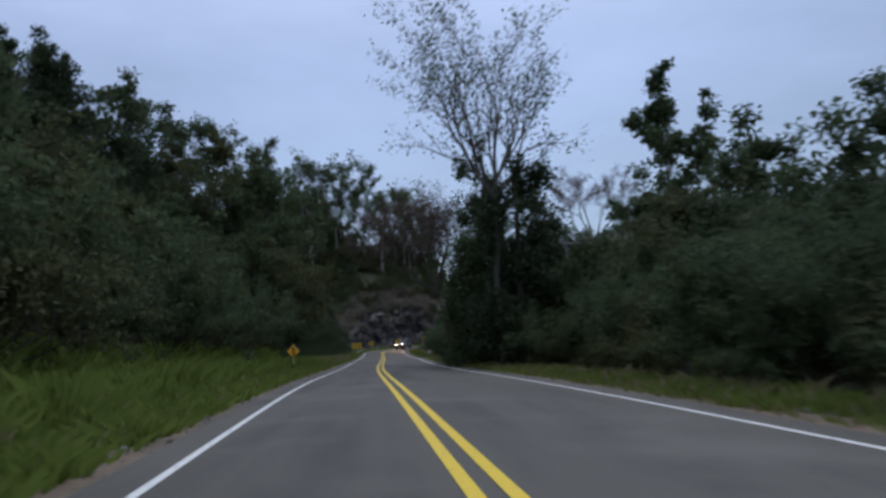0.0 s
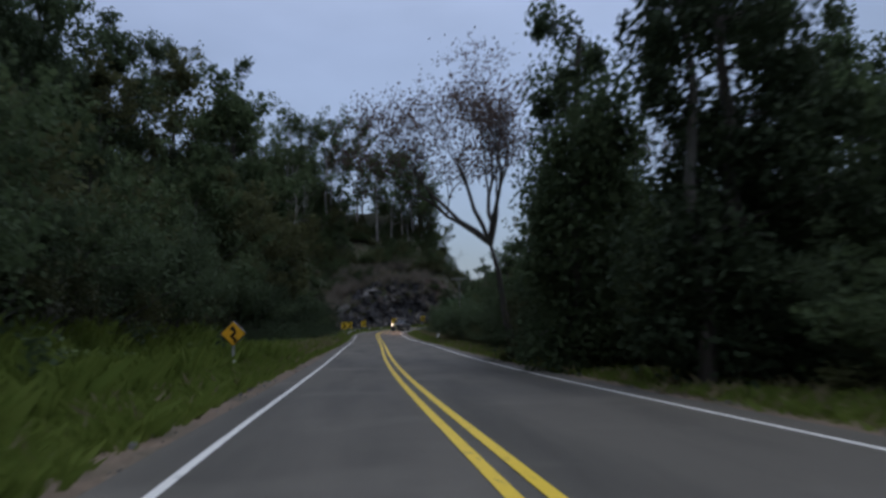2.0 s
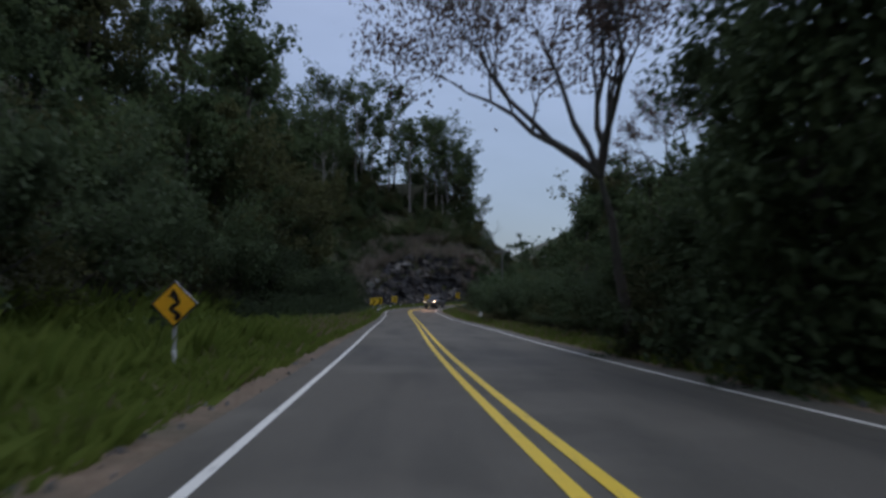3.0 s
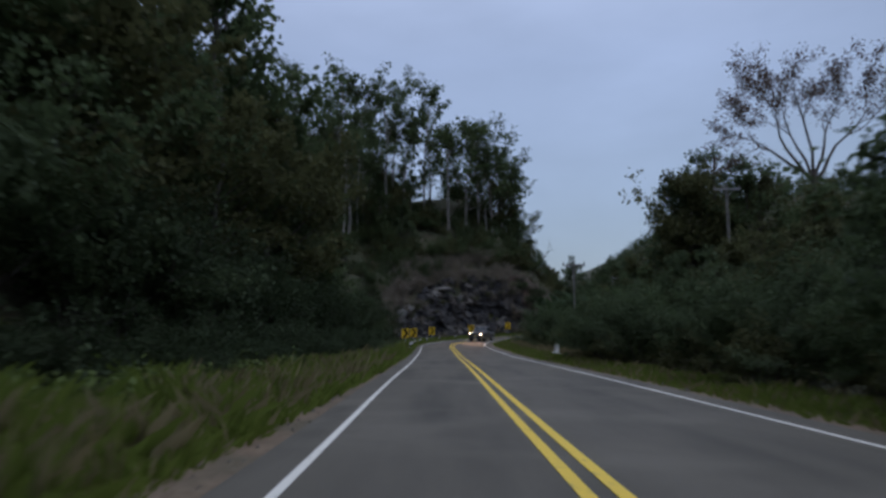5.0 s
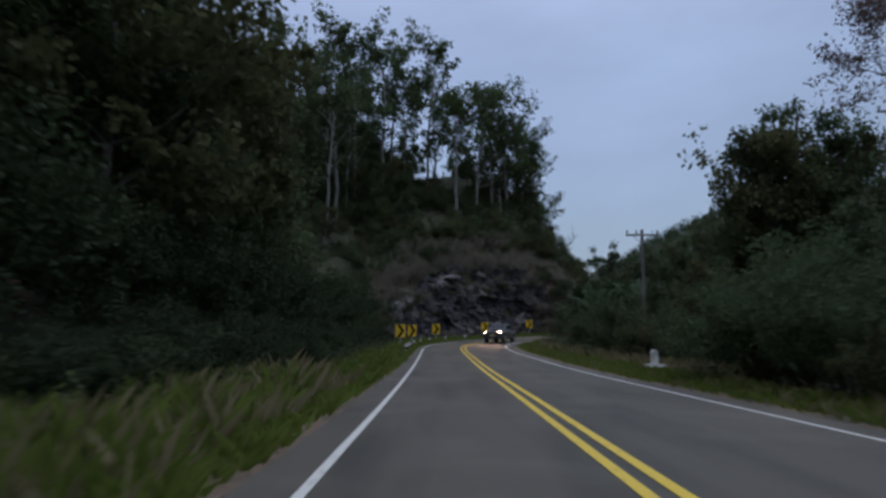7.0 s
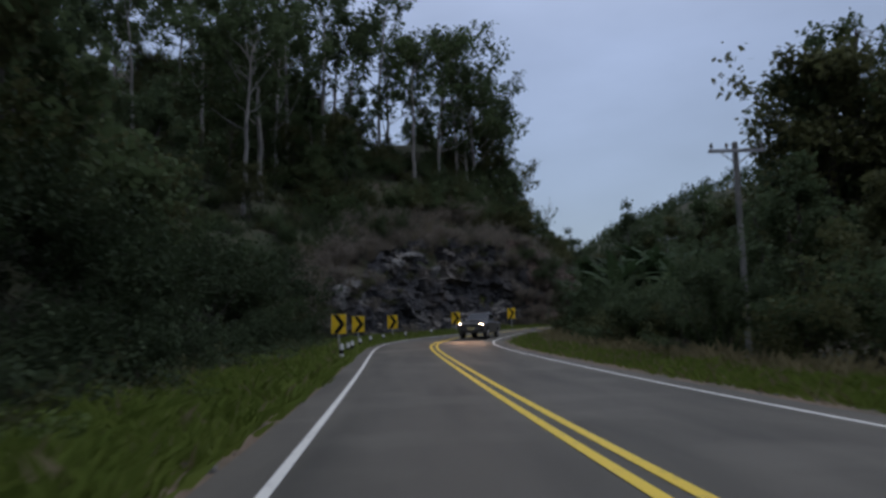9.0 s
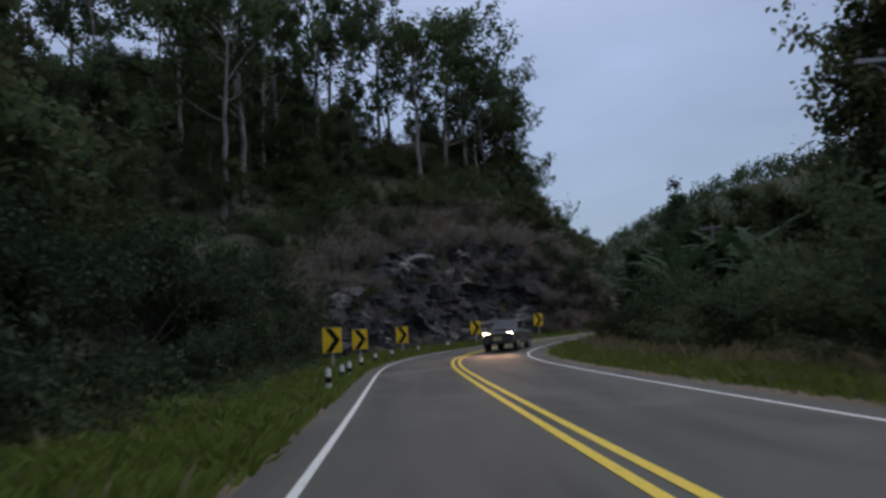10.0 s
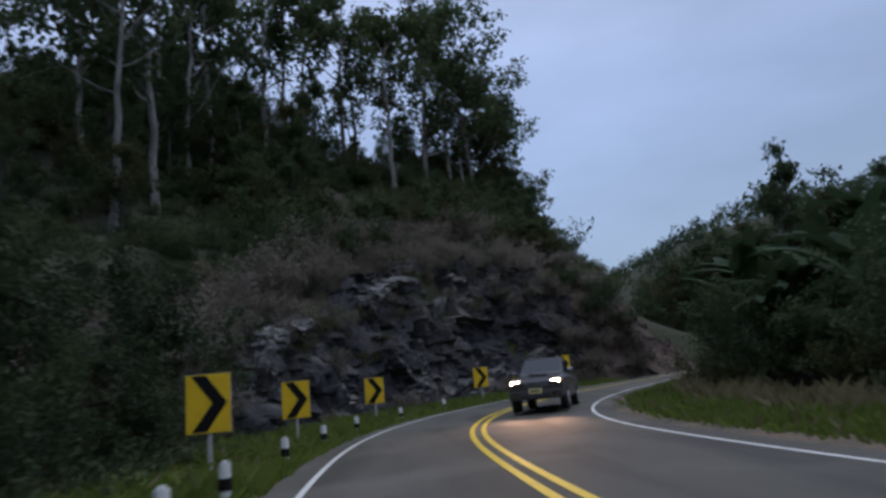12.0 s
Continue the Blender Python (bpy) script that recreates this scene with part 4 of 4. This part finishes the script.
    forked = open_tree(62, 13.6, 4.8, [(-0.72, -0.2, 1), (-0.35, 0.25, 1), (-0.05, -0.35, 1), (0.25, 0.1, 1), (-0.62, 0.3, 0.9), (0.42, 0.2, 1)], 10500, 0.12, LEAF_RED, "leaning forked tree with sparse rusty leaves", 0.78, 0.3, 0.19, 0.52, deep=3, low=0.2)
    forked.matrix_basis = Matrix.Translation((5.7, 48.6, ground_at(5.7, 48.6))) @ Matrix.Rotation(radians(-9), 4, "Y")
    rusty = open_tree(63, 23, 8, [(-0.7, 0.1, 0.85), (-0.25, -0.3, 1), (0.3, 0.2, 1), (0.75, 0, 0.7), (0, 0.5, 0.9), (-1.0, -0.2, 0.5)], 9500, 0.24, LEAF_RED, "large spreading tree with thin rusty leaves", 1.0, 0.2, 0.34, 0.6)
    rusty.matrix_basis = Matrix.Translation((37.5, 119.0, ground_at(37.5, 119.0)))
    model = None
    for k, (x, y) in enumerate([(11.6, 131.2), (14.4, 132.0), (15.5, 136.0), (13.2, 134.6), (17.5, 134.5), (19.0, 139.0), (13.0, 128.6), (15.8, 129.5)]):
        model = banana_plant(71, 4.4, "banana plant with long arching green leaves") if k == 0 else model
        b = model if k == 0 else copy_thing(model, Matrix())
        b.matrix_basis = Matrix.Translation((x, y, ground_at(x, y))) @ Matrix.Rotation(k * 1.3, 4, "Z") @ Matrix.Scale(0.95 + 0.08 * (k % 4), 4)


def build_far_woods():
    """The closed canopy on the far slopes, too far off to tell tree from tree."""
    rng = np.random.default_rng(9)
    n = 5200
    x, y = rng.uniform(30, 340, n), rng.uniform(40, 680, n)
    _, off = road_offsets(x, y)
    keep = np.abs(off) > 26
    x, y = x[keep], y[keep]
    z, r, top = ground_height(x, y), rng.uniform(1.8, 4.2, len(x)), rng.uniform(4, 11, len(x))
    k = rng.integers(0, len(x), 150000)
    way = rng.normal(0, 1, (len(k), 3))
    way /= np.linalg.norm(way, axis=1)[:, None]
    pos = np.stack([x[k], y[k], z[k] + top[k] * 0.6], 1) + way * np.stack([r[k], r[k], top[k] * 0.45], 1) * rng.uniform(0.75, 1.1, len(k))[:, None]
    a, b = rng.normal(0, 0.55, (len(k), 3)), rng.normal(0, 0.55, (len(k), 3))
    verts = np.stack([pos, pos + a, pos + a + b, pos + b], 1).reshape(-1, 3)
    # darkened leaves paint in the shade this open canopy lacks
    ob = quick_mesh("far_woods", verts, np.arange(len(k))[:, None] * 4 + np.array([[0, 1, 2, 3]]), LEAF_SHADED)
    tagged(ob, "dark wooded slopes in the distance", "woods", kind="stuff")


build_woods()
build_far_woods()


# ---- the rock cut at the bend ----
def bank(name, material, label, heights, foot, lean, rough, seed, step=2.3):
    """A rugged cut slope beside the left edge of the road, as high as heights say (metres along, metres up), in broken terraces."""
    s0, s1 = heights[0][0], heights[-1][0]
    nu, nv = int(6 * (s1 - s0)), 70
    verts, faces = [], []
    for i in range(nu):
        s = s0 + (s1 - s0) * i / (nu - 1)
        ends = min(1.0, 8 * min(i, nu - 1 - i) / nu)
        high = float(np.interp(s, *zip(*heights)))
        top = high * (1 + 0.16 * noise.noise(Vector((s * 0.45, 2, seed))) + 0.08 * noise.noise(Vector((s * 1.3, 7, seed))))
        for j in range(nv):
            t = j / (nv - 1)
            h = top * t
            # beds dip to the right and are bent and broken by joints
            bed = h + 0.18 * (s - s0) + 1.1 * noise.noise(Vector((s * 0.22, h * 0.2, seed))) + 0.5 * noise.noise(Vector((s * 0.8, h * 0.6, seed + 4)))
            joint = noise.cell(Vector((s / 2.3 + 0.3 * noise.noise(Vector((s * 0.3, h * 0.5, 1))), bed / step, seed)))
            k = math.floor(bed / step)
            shelf = min(1.0, (bed / step - k) / 0.3)
            stair = (k + shelf) * step - 0.18 * (s - s0)
            back = lean * (0.55 * t ** 1.4 + 0.45 * max(0.0, min(1.0, stair / (high + 0.1))) ** 1.2)
            out = 0.8 * (joint - 0.5) + 0.3 * noise.noise(Vector((s / 2.6, h / 2.2, seed)))
            # blocks with flat tilted faces, large and small
            for size, step_out, tilt in ((1.9, 0.55, 0.75), (0.75, 0.30, 0.40), (0.32, 0.10, 0.16)):
                q = Vector((s / size, h / (size * 1.25), seed + size))
                c = noise.voronoi(q)[1][0]
                slope = noise.cell_vector(c * 5.3) - Vector((0.5, 0.5, 0.5))
                out += step_out * (noise.cell(c * 7.7) - 0.5) + tilt * (q - c).dot(slope)
            p, head = beside(s, -LEFT_LINE - foot - back)
            d = rough * out * ends * (0.4 + 0.6 * min(1, 3 * t))
            verts.append((p.x + d * math.cos(head), p.y - d * math.sin(head), p.z - 0.5 + h))
    for i in range(nu - 1):
        for j in range(nv - 1):
            q = i * nv + j
            faces.append((q, q + 1, q + nv + 1, q + nv))
    tagged(mesh_object(name, verts, faces, material), label, name.replace("_", " "), kind="structure")


# ---- road furniture ----
def stand(x, y, turn=0.0, up=0.0):
    return Matrix.Translation((x, y, ground_at(x, y) + up)) @ Matrix.Rotation(radians(turn), 4, "Z")


def warning_sign(m):
    """A diamond with a winding arrow on a white post; it faces -y."""
    ob = thing("warning_sign", m, "yellow diamond winding-road warning sign on a white post", "road sign")
    part("post", box(0.055, 0.05, 1.5, (0, 0.06, 1.25), 0.006), POST_GREY, ob, "narrow grey post")
    part("post_foot", box(0.075, 0.07, 1.3, (0, 0.06, 0.2), 0.01), WHITEWASH, ob, "white-painted lower post")
    c, r = 1.62, 0.40
    diamond = lambda k: [(0, c - k), (k, c), (0, c + k), (-k, c)]
    part("backing", slab(diamond(r), 0.018, 0.0, 0.004), SIGN_BACK, ob)
    part("border", slab(diamond(r - 0.012), 0.004, -0.005), BLACK_PAINT, ob, "thin black border")
    part("face", slab(diamond(r - 0.045), 0.004, -0.009), SIGN_ORANGE, ob, "orange-yellow reflective face")
    bm = bmesh.new()
    pts = [(0.015 + 0.078 * math.sin(t * 3.2 * math.pi) * (1 - 0.4 * t), c - 0.25 + 0.37 * t) for t in [i / 16 for i in range(17)]]
    last = None
    for i, (x, z) in enumerate(pts):
        a, b = pts[max(0, i - 1)], pts[min(16, i + 1)]
        d = Vector((b[0] - a[0], 0, b[1] - a[1])).normalized() * 0.036
        pair = (bm.verts.new((x - d.z, -0.014, z + d.x)), bm.verts.new((x + d.z, -0.014, z - d.x)))
        if last:
            bm.faces.new((last[0], last[1], pair[1], pair[0]))
        last = pair
    tip = pts[-1]
    bm.faces.new([bm.verts.new(v) for v in ((tip[0] - 0.095, -0.014, tip[1] - 0.01), (tip[0] + 0.095, -0.014, tip[1] - 0.01), (tip[0] - 0.005, -0.014, tip[1] + 0.14))])
    part("arrow", bm, BLACK_PAINT, ob, "black winding arrow")
    bm = bmesh.new()
    for z in (c - 0.12, c + 0.12):
        rod(0.012, 0.012, 0.012, (0, -0.012, z), 8, Matrix.Rotation(radians(90), 4, "X"), bm=bm)
    part("bolt", bm, STEEL, ob)
    return ob


def chevron_sign(m):
    """A yellow board with one black chevron pointing to the right; it faces -y."""
    ob = thing("chevron_sign", m, "yellow chevron board with a black arrow on a short post", "road sign", "chevron boards at the bend")
    w, h, z = 0.77, 1.0, 1.42
    part("post", box(0.065, 0.05, 2.3, (0, 0.05, 0.5), 0.006), POST_GREY, ob, "slim pale grey post")
    part("backing", box(w, 0.016, h, (0, 0.008, z), 0.004), SIGN_BACK, ob)
    part("face", box(w - 0.02, 0.004, h - 0.02, (0, -0.004, z), 0.001), SIGN_YELLOW, ob, "yellow reflective face")
    x0, x1, t, hh = -0.28, 0.07, 0.25, h / 2 - 0.03
    part("chevron", slab([(x0, z - hh), (x0 + t, z - hh), (x1 + t, z), (x0 + t, z + hh), (x0, z + hh), (x1, z)], 0.004, -0.011), BLACK_PAINT, ob, "black chevron")
    return ob


def guide_post(m):
    """A short white kilometre-side post with a black band."""
    ob = thing("guide_post", m, "short white concrete guide post with a black band", "guide post", "guide posts along the bend")
    part("shaft", rod(0.085, 0.08, 0.52, (0, 0, -0.15), 10), WHITEWASH, ob)
    part("band", rod(0.084, 0.083, 0.16, (0, 0, 0.37), 10), BLACK_PAINT, ob, "black painted band")
    part("cap", rod(0.08, 0.075, 0.22, (0, 0, 0.53), 10, bevel=0.03), WHITEWASH, ob)
    return ob


def milestone(m):
    """A whitewashed stone on a slab."""
    ob = thing("milestone", m, "whitewashed concrete milestone on a low slab in the grass", "milestone")
    bm = slab([(-0.42, 0.0), (-0.18, 0.0), (-0.18, 0.80), (-0.22, 0.87), (-0.30, 0.90), (-0.38, 0.87), (-0.42, 0.80)], 0.2, -0.1, 0.015)
    part("stone", bm, WHITEWASH, ob)
    part("slab", box(1.15, 0.8, 0.5, (0.0, 0, 0.1), 0.05), WHITEWASH, ob, "low whitewashed slab")
    return ob


def power_pole(m, height=8.1):
    """A concrete pole with a cross-arm and insulators."""
    ob = thing("power_pole", m, "slim concrete power pole with a steel cross-arm", "power pole", "power poles")
    part("pole", box(0.17, 0.17, height + 0.5, (0, 0, (height - 0.5) / 2), 0.02), CONCRETE, ob)
    part("crossarm", box(2.0, 0.1, 0.12, (0, -0.13, height - 0.35), 0.01), STEEL, ob)
    for x in (-0.9, -0.35, 0.9):
        bm = rod(0.03, 0.03, 0.12, (x, -0.13, height - 0.29), 8)
        rod(0.075, 0.05, 0.07, (x, -0.13, height - 0.2), 10, bm=bm)
        rod(0.06, 0.03, 0.07, (x, -0.13, height - 0.13), 10, bm=bm)
        part("insulator", bm, CONCRETE, ob, "ribbed insulator")
    for side in (-1, 1):
        part("brace", box(0.7, 0.03, 0.04, (side * 0.3, -0.1, height - 0.62), 0.005, Matrix.Rotation(radians(-40 * side), 4, "Y")), STEEL, ob)
    return ob


def brush_on_bank(models, heights, foot, lean, spots, rng):
    """Brush rooted on a cut slope, at (metres along, share of the height, size)."""
    for k, (s, t, size) in enumerate(spots):
        p, _ = beside(s, -LEFT_LINE - foot - lean * t ** 1.5)
        z = p.z - 0.6 + float(np.interp(s, *zip(*heights))) * t
        ob = models[k] if k < len(models) else copy_thing(models[k % len(models)], Matrix())
        ob.matrix_basis = Matrix.Translation((p.x, p.y, z)) @ Matrix.Rotation(rng.uniform(0, 6.28), 4, "Z") @ Matrix.Scale(size, 4)


ROCK_HEIGHTS = ((177, 0.8), (180, 2.6), (183, 3.8), (186, 4.9), (189, 5.8), (192, 7.2), (196, 8.8), (200, 9.4), (204, 8.8), (207, 5.5))
EARTH_HEIGHTS = ((202.5, 4.0), (205, 9.4), (207.5, 9.0), (209.5, 7.4), (211.5, 4.6), (215.5, 0.6))
bank("rock_face", ROCK, "weathered dark grey rock cutting with pale streaks beside the bend", ROCK_HEIGHTS, 3.5, 2.6, 0.75, 5)
bank("earth_bank", EARTH, "bare reddish brown earth bank beyond the rock cutting", EARTH_HEIGHTS, 3.4, 3.6, 0.5, 9)


def outcrop(name, label, s, off, z, length, deep, high, dip, seed):
    """A slab of rock that sticks out of the cutting, split into flat-faced blocks."""
    bm = bmesh.new()
    bmesh.ops.create_icosphere(bm, subdivisions=4, radius=1.0)
    for v in bm.verts:
        q = Vector((v.co.x * 1.9, v.co.y * 1.5, v.co.z * 1.3 + seed))
        c = noise.voronoi(q)[1][0]
        tilt = noise.cell_vector(c * 5.3) - Vector((0.5, 0.5, 0.5))
        v.co *= 0.85 + 0.30 * (noise.cell(c * 7.7) - 0.5) + 0.55 * (q - c).dot(tilt) + 0.10 * noise.noise(q * 2.5)
        v.co = Vector((v.co.x * length / 2, v.co.y * deep / 2, v.co.z * high / 2))
    p, head = beside(s, off)
    ob = part(name, bm, PALE_ROCK)
    ob.matrix_basis = Matrix.Translation((p.x, p.y, z)) @ Matrix.Rotation(math.pi / 2 - head, 4, "Z") @ Matrix.Rotation(radians(-dip), 4, "Y") @ Matrix.Rotation(radians(14), 4, "X")
    tagged(ob, label, "rock", kind="structure")


for s, off, z, length, deep, high, dip, seed in ((186.6, -8.2, 5.0, 2.6, 1.7, 0.7, 14, 3.1), (184.6, -7.9, 4.2, 1.5, 1.4, 0.8, 34, 8.4), (183.7, -7.5, 3.0, 0.9, 1.1, 1.6, 10, 12.7),
                                                 (194.6, -8.5, 8.1, 3.4, 1.6, 0.6, 5, 17.2), (192.2, -8.0, 7.0, 1.7, 1.3, 0.8, 24, 21.9), (196.2, -7.9, 6.6, 0.9, 0.9, 1.9, -22, 26.3)):
    outcrop("rock_outcrop", "pale weathered rock ledge in the dark cutting", s, off, z, length, deep, high, dip, seed)
rng = np.random.default_rng(77)
tufts = [bush(81, 1.5, 1.5, 620, 0.11, LEAF_BROWN, "dry brown brush clinging to the bank", "dry_brush", 12, 0.3), bush(82, 1.2, 1.7, 600, 0.10, LEAF_BROWN, "dry brown brush clinging to the bank", "dry_brush", 12, 0.3)]
brush_on_bank(tufts, EARTH_HEIGHTS, 3.4, 3.6, [(rng.uniform(203.5, 209.8), rng.uniform(0.05, 1.0), rng.uniform(0.5, 1.0)) for k in range(46)], rng)
tufts = [bush(83, 1.4, 1.4, 560, 0.10, LEAF_BROWN, "dry brown brush on a rock ledge", "dry_brush", 12, 0.3), bush(84, 1.0, 1.3, 420, 0.10, LEAF_OLIVE, "low olive green brush on a rock ledge", "ledge_bush", 10, 0.3)]
brush_on_bank(tufts, ROCK_HEIGHTS, 3.3, 2.6, [(rng.uniform(179, 206), 0.35 + 0.65 * rng.uniform(0, 1) ** 0.35, rng.uniform(0.45, 1.0)) for k in range(64)] + [(rng.uniform(180, 205), rng.uniform(0.0, 0.12), rng.uniform(0.35, 0.6)) for k in range(22)], rng)
brush_on_bank([bush(85, 1.8, 2.0, 1500, 0.12, LEAF, "dark green bush on the earth bank", "bush", 9, 0.4)], EARTH_HEIGHTS, 3.3, 3.6, [(206.5, 0.5, 1.0), (207.6, 0.62, 1.1), (208.4, 0.45, 0.8), (205.6, 0.75, 0.9)], rng)
warning_sign(Matrix.Translation((-4.07, 43.01, -0.38)) @ Matrix.Rotation(radians(-3), 4, "Z"))
first = None
for x, y, z, turn in ((-3.95, 123.10, 1.64, -3), (-3.36, 130.28, 1.74, -6), (-1.34, 138.49, 2.01, -14), (3.99, 146.54, 2.40, -22), (9.42, 150.63, 2.85, -32)):
    m = Matrix.Translation((x, y, z - 1.42)) @ Matrix.Rotation(radians(turn), 4, "Z")
    first = chevron_sign(m) if first is None else (copy_thing(first, m), first)[1]
first = None
for s, off in ((163.4, -3.85), (167.7, -3.9), (170.2, -3.9), (174.8, -3.95), (178.8, -3.95), (182.5, -4.0), (187.0, -4.0), (191.1, -4.0)):
    (x, y, _), _ = beside(s, off)
    first = guide_post(stand(x, y)) if first is None else (copy_thing(first, stand(x, y, 0, -0.08)), first)[1]
milestone(stand(7.34, 95.2, 10))
power_pole(stand(14.6, 51.9, 2), 9.0)
first = None
for x, y, turn in ((11.4, 111.3, -6), (25.0, 152.0, -40)):
    m = stand(x, y, turn)
    first = power_pole(m) if first is None else (copy_thing(first, m), first)[1]

power_pole(stand(21.3, 102.0, -4), 12.8)


# ---- the oncoming pickup, with its headlights on ----
CAR_PAINT = plain("grey_car_paint", (0.075, 0.072, 0.072), 0.3, 0.4)
TYRE = plain("tyre_rubber", (0.02, 0.02, 0.02), 0.85)
RIM = plain("alloy", (0.45, 0.45, 0.46), 0.35, 0.9)
GLASS_DARK = plain("tinted_glass", (0.02, 0.025, 0.03), 0.06)
CHROME = plain("chrome", (0.6, 0.6, 0.62), 0.15, 1.0)
TRIM = plain("black_plastic", (0.025, 0.025, 0.027), 0.6)
LAMP_ON = glow("headlight_glow", (1.0, 0.68, 0.40), 60.0)
PLATE = plain("number_plate", (0.7, 0.62, 0.3), 0.5)
AMBER = plain("amber_lens", (0.6, 0.2, 0.03), 0.2)


def loft(sections):
    """A closed skin through cross-sections of equal length, with capped ends."""
    bm = bmesh.new()
    rows = [[bm.verts.new(v) for v in sec] for sec in sections]
    n = len(rows[0])
    for a, b in zip(rows, rows[1:]):
        for k in range(n):
            bm.faces.new((a[k], a[(k + 1) % n], b[(k + 1) % n], b[k]))
    bm.faces.new(rows[0])
    bm.faces.new(rows[-1][::-1])
    return bm


def hull(y, half, low, high, r=0.10):
    """A rounded cross-section of a body at y."""
    return [(-half + r, y, low), (half - r, y, low), (half, y, low + r), (half, y, high - r), (half - r, y, high), (-half + r, y, high), (-half, y, high - r), (-half, y, low + r)]


def pickup(m):
    """A double-cab pickup that faces -y, its wheels on z = 0."""
    ob = thing("pickup_truck", m, "grey double-cab pickup truck with headlights shining on the road", "pickup truck")
    body = part("body", loft([hull(-2.52, 0.78, 0.50, 0.92), hull(-2.40, 0.86, 0.42, 1.02), hull(-2.1, 0.88, 0.40, 1.08), hull(-1.1, 0.89, 0.38, 1.14), hull(-0.9, 0.89, 0.36, 1.16),
                               hull(0.95, 0.89, 0.36, 1.14), hull(1.05, 0.89, 0.40, 1.10), hull(2.45, 0.88, 0.46, 1.10), hull(2.52, 0.86, 0.52, 1.04)]), CAR_PAINT, ob, smooth=False)
    part("cabin", loft([hull(-1.05, 0.78, 1.05, 1.16, 0.05), hull(-0.35, 0.70, 1.05, 1.70, 0.08), hull(0.0, 0.69, 1.05, 1.77, 0.10), hull(0.75, 0.68, 1.05, 1.74, 0.10), hull(1.02, 0.72, 1.05, 1.16, 0.05)]), CAR_PAINT, ob)
    part("windscreen", loft([hull(-0.98, 0.68, 1.19, 1.21, 0.008), hull(-0.42, 0.62, 1.63, 1.68, 0.02)]), GLASS_DARK, ob, "dark windscreen")
    for side in (-1, 1):
        part("side_window", box(0.02, 1.15, 0.36, (side * 0.735, 0.22, 1.42), 0.01, Matrix.Rotation(radians(-9 * side), 4, "Y")), GLASS_DARK, ob, "dark side window")
        mirror = part("mirror", box(0.2, 0.1, 0.16, (side * 0.98, -0.62, 1.24), 0.03), CHROME, ob, "chrome door mirror")
        light = part("headlight", box(0.34, 0.16, 0.2, (side * 0.63, -2.36, 0.86), 0.05), CHROME, ob)
        part("lens", box(0.32, 0.08, 0.2, (side * 0.62, -2.46, 0.86), 0.04), LAMP_ON, light, "glowing warm headlight lens")
        part("indicator", box(0.08, 0.06, 0.14, (side * 0.80, -2.42, 0.86), 0.015), AMBER, light, "amber indicator")
        part("fog_lamp", rod(0.07, 0.07, 0.04, (side * 0.6, -2.53, 0.52), 12, Matrix.Rotation(radians(90), 4, "X")), CHROME, ob)
        part("tail_lamp", box(0.12, 0.05, 0.3, (side * 0.8, 2.51, 0.86), 0.015), AMBER, ob)
        for y in (-1.62, 1.5):
            across = Matrix.Rotation(radians(90), 4, "Y")
            part("wheel_arch", rod(0.46, 0.44, 0.06, (side * 0.88 - 0.03, y, 0.42), 20, across), TRIM, ob)
            wheel = part("wheel", rod(0.36, 0.36, 0.24, (side * 0.80 - 0.12, y, 0.36), 22, across), TYRE, ob, "black tyre")
            part("rim", rod(0.22, 0.2, 0.03, (side * 0.925 - 0.015, y, 0.36), 16, across), RIM, wheel, "alloy rim")
    part("bumper", box(1.72, 0.22, 0.3, (0, -2.45, 0.52), 0.06), CAR_PAINT, ob)
    part("air_intake", box(0.9, 0.04, 0.14, (0, -2.565, 0.46), 0.02), TRIM, ob)
    grille = part("grille", box(0.86, 0.06, 0.2, (0, -2.50, 0.84), 0.03), TRIM, ob)
    for k in range(3):
        part("bar", box(0.8, 0.02, 0.025, (0, -2.54, 0.785 + 0.055 * k), 0.006), CHROME, grille, "chrome grille bar")
    part("bonnet_scoop", box(0.6, 0.5, 0.08, (0, -1.45, 1.15), 0.03), CAR_PAINT, ob)
    plate = part("number_plate", box(0.42, 0.02, 0.16, (0, -2.57, 0.64), 0.005), PLATE, ob, "pale number plate")
    for k in range(4):
        part("bar", box(0.055, 0.006, 0.08, (-0.12 + 0.08 * k, -2.583, 0.64)), BLACK_PAINT, plate)
    bed = part("bed", box(1.5, 1.3, 0.06, (0, 1.75, 1.09), 0.01), TRIM, ob, "black load bed")
    for side in (-1, 1):
        part("roof_rail", box(0.04, 1.0, 0.05, (side * 0.58, 0.35, 1.79), 0.015), TRIM, ob)
    part("wiper", box(0.5, 0.02, 0.02, (-0.2, -0.99, 1.2), 0.004, Matrix.Rotation(radians(8), 4, "Y")), TRIM, ob)
    return ob


spot, turn_in = beside(186.3, 1.8)
truck_pose = Matrix.Translation((spot.x, spot.y, spot.z)) @ Matrix.Rotation(-turn_in, 4, "Z")
pickup(truck_pose)
for side in (-1, 1):
    beam = new("headlight_beam", bpy.data.lights.new("headlight_beam", "SPOT"))
    beam.data.energy, beam.data.color, beam.data.spot_size, beam.data.spot_blend, beam.data.shadow_soft_size = 380, (1.0, 0.55, 0.32), radians(70), 0.9, 0.08
    beam.matrix_world = truck_pose @ look((side * 0.62, -2.56, 0.86), (side * 0.7, -22, 0.1))
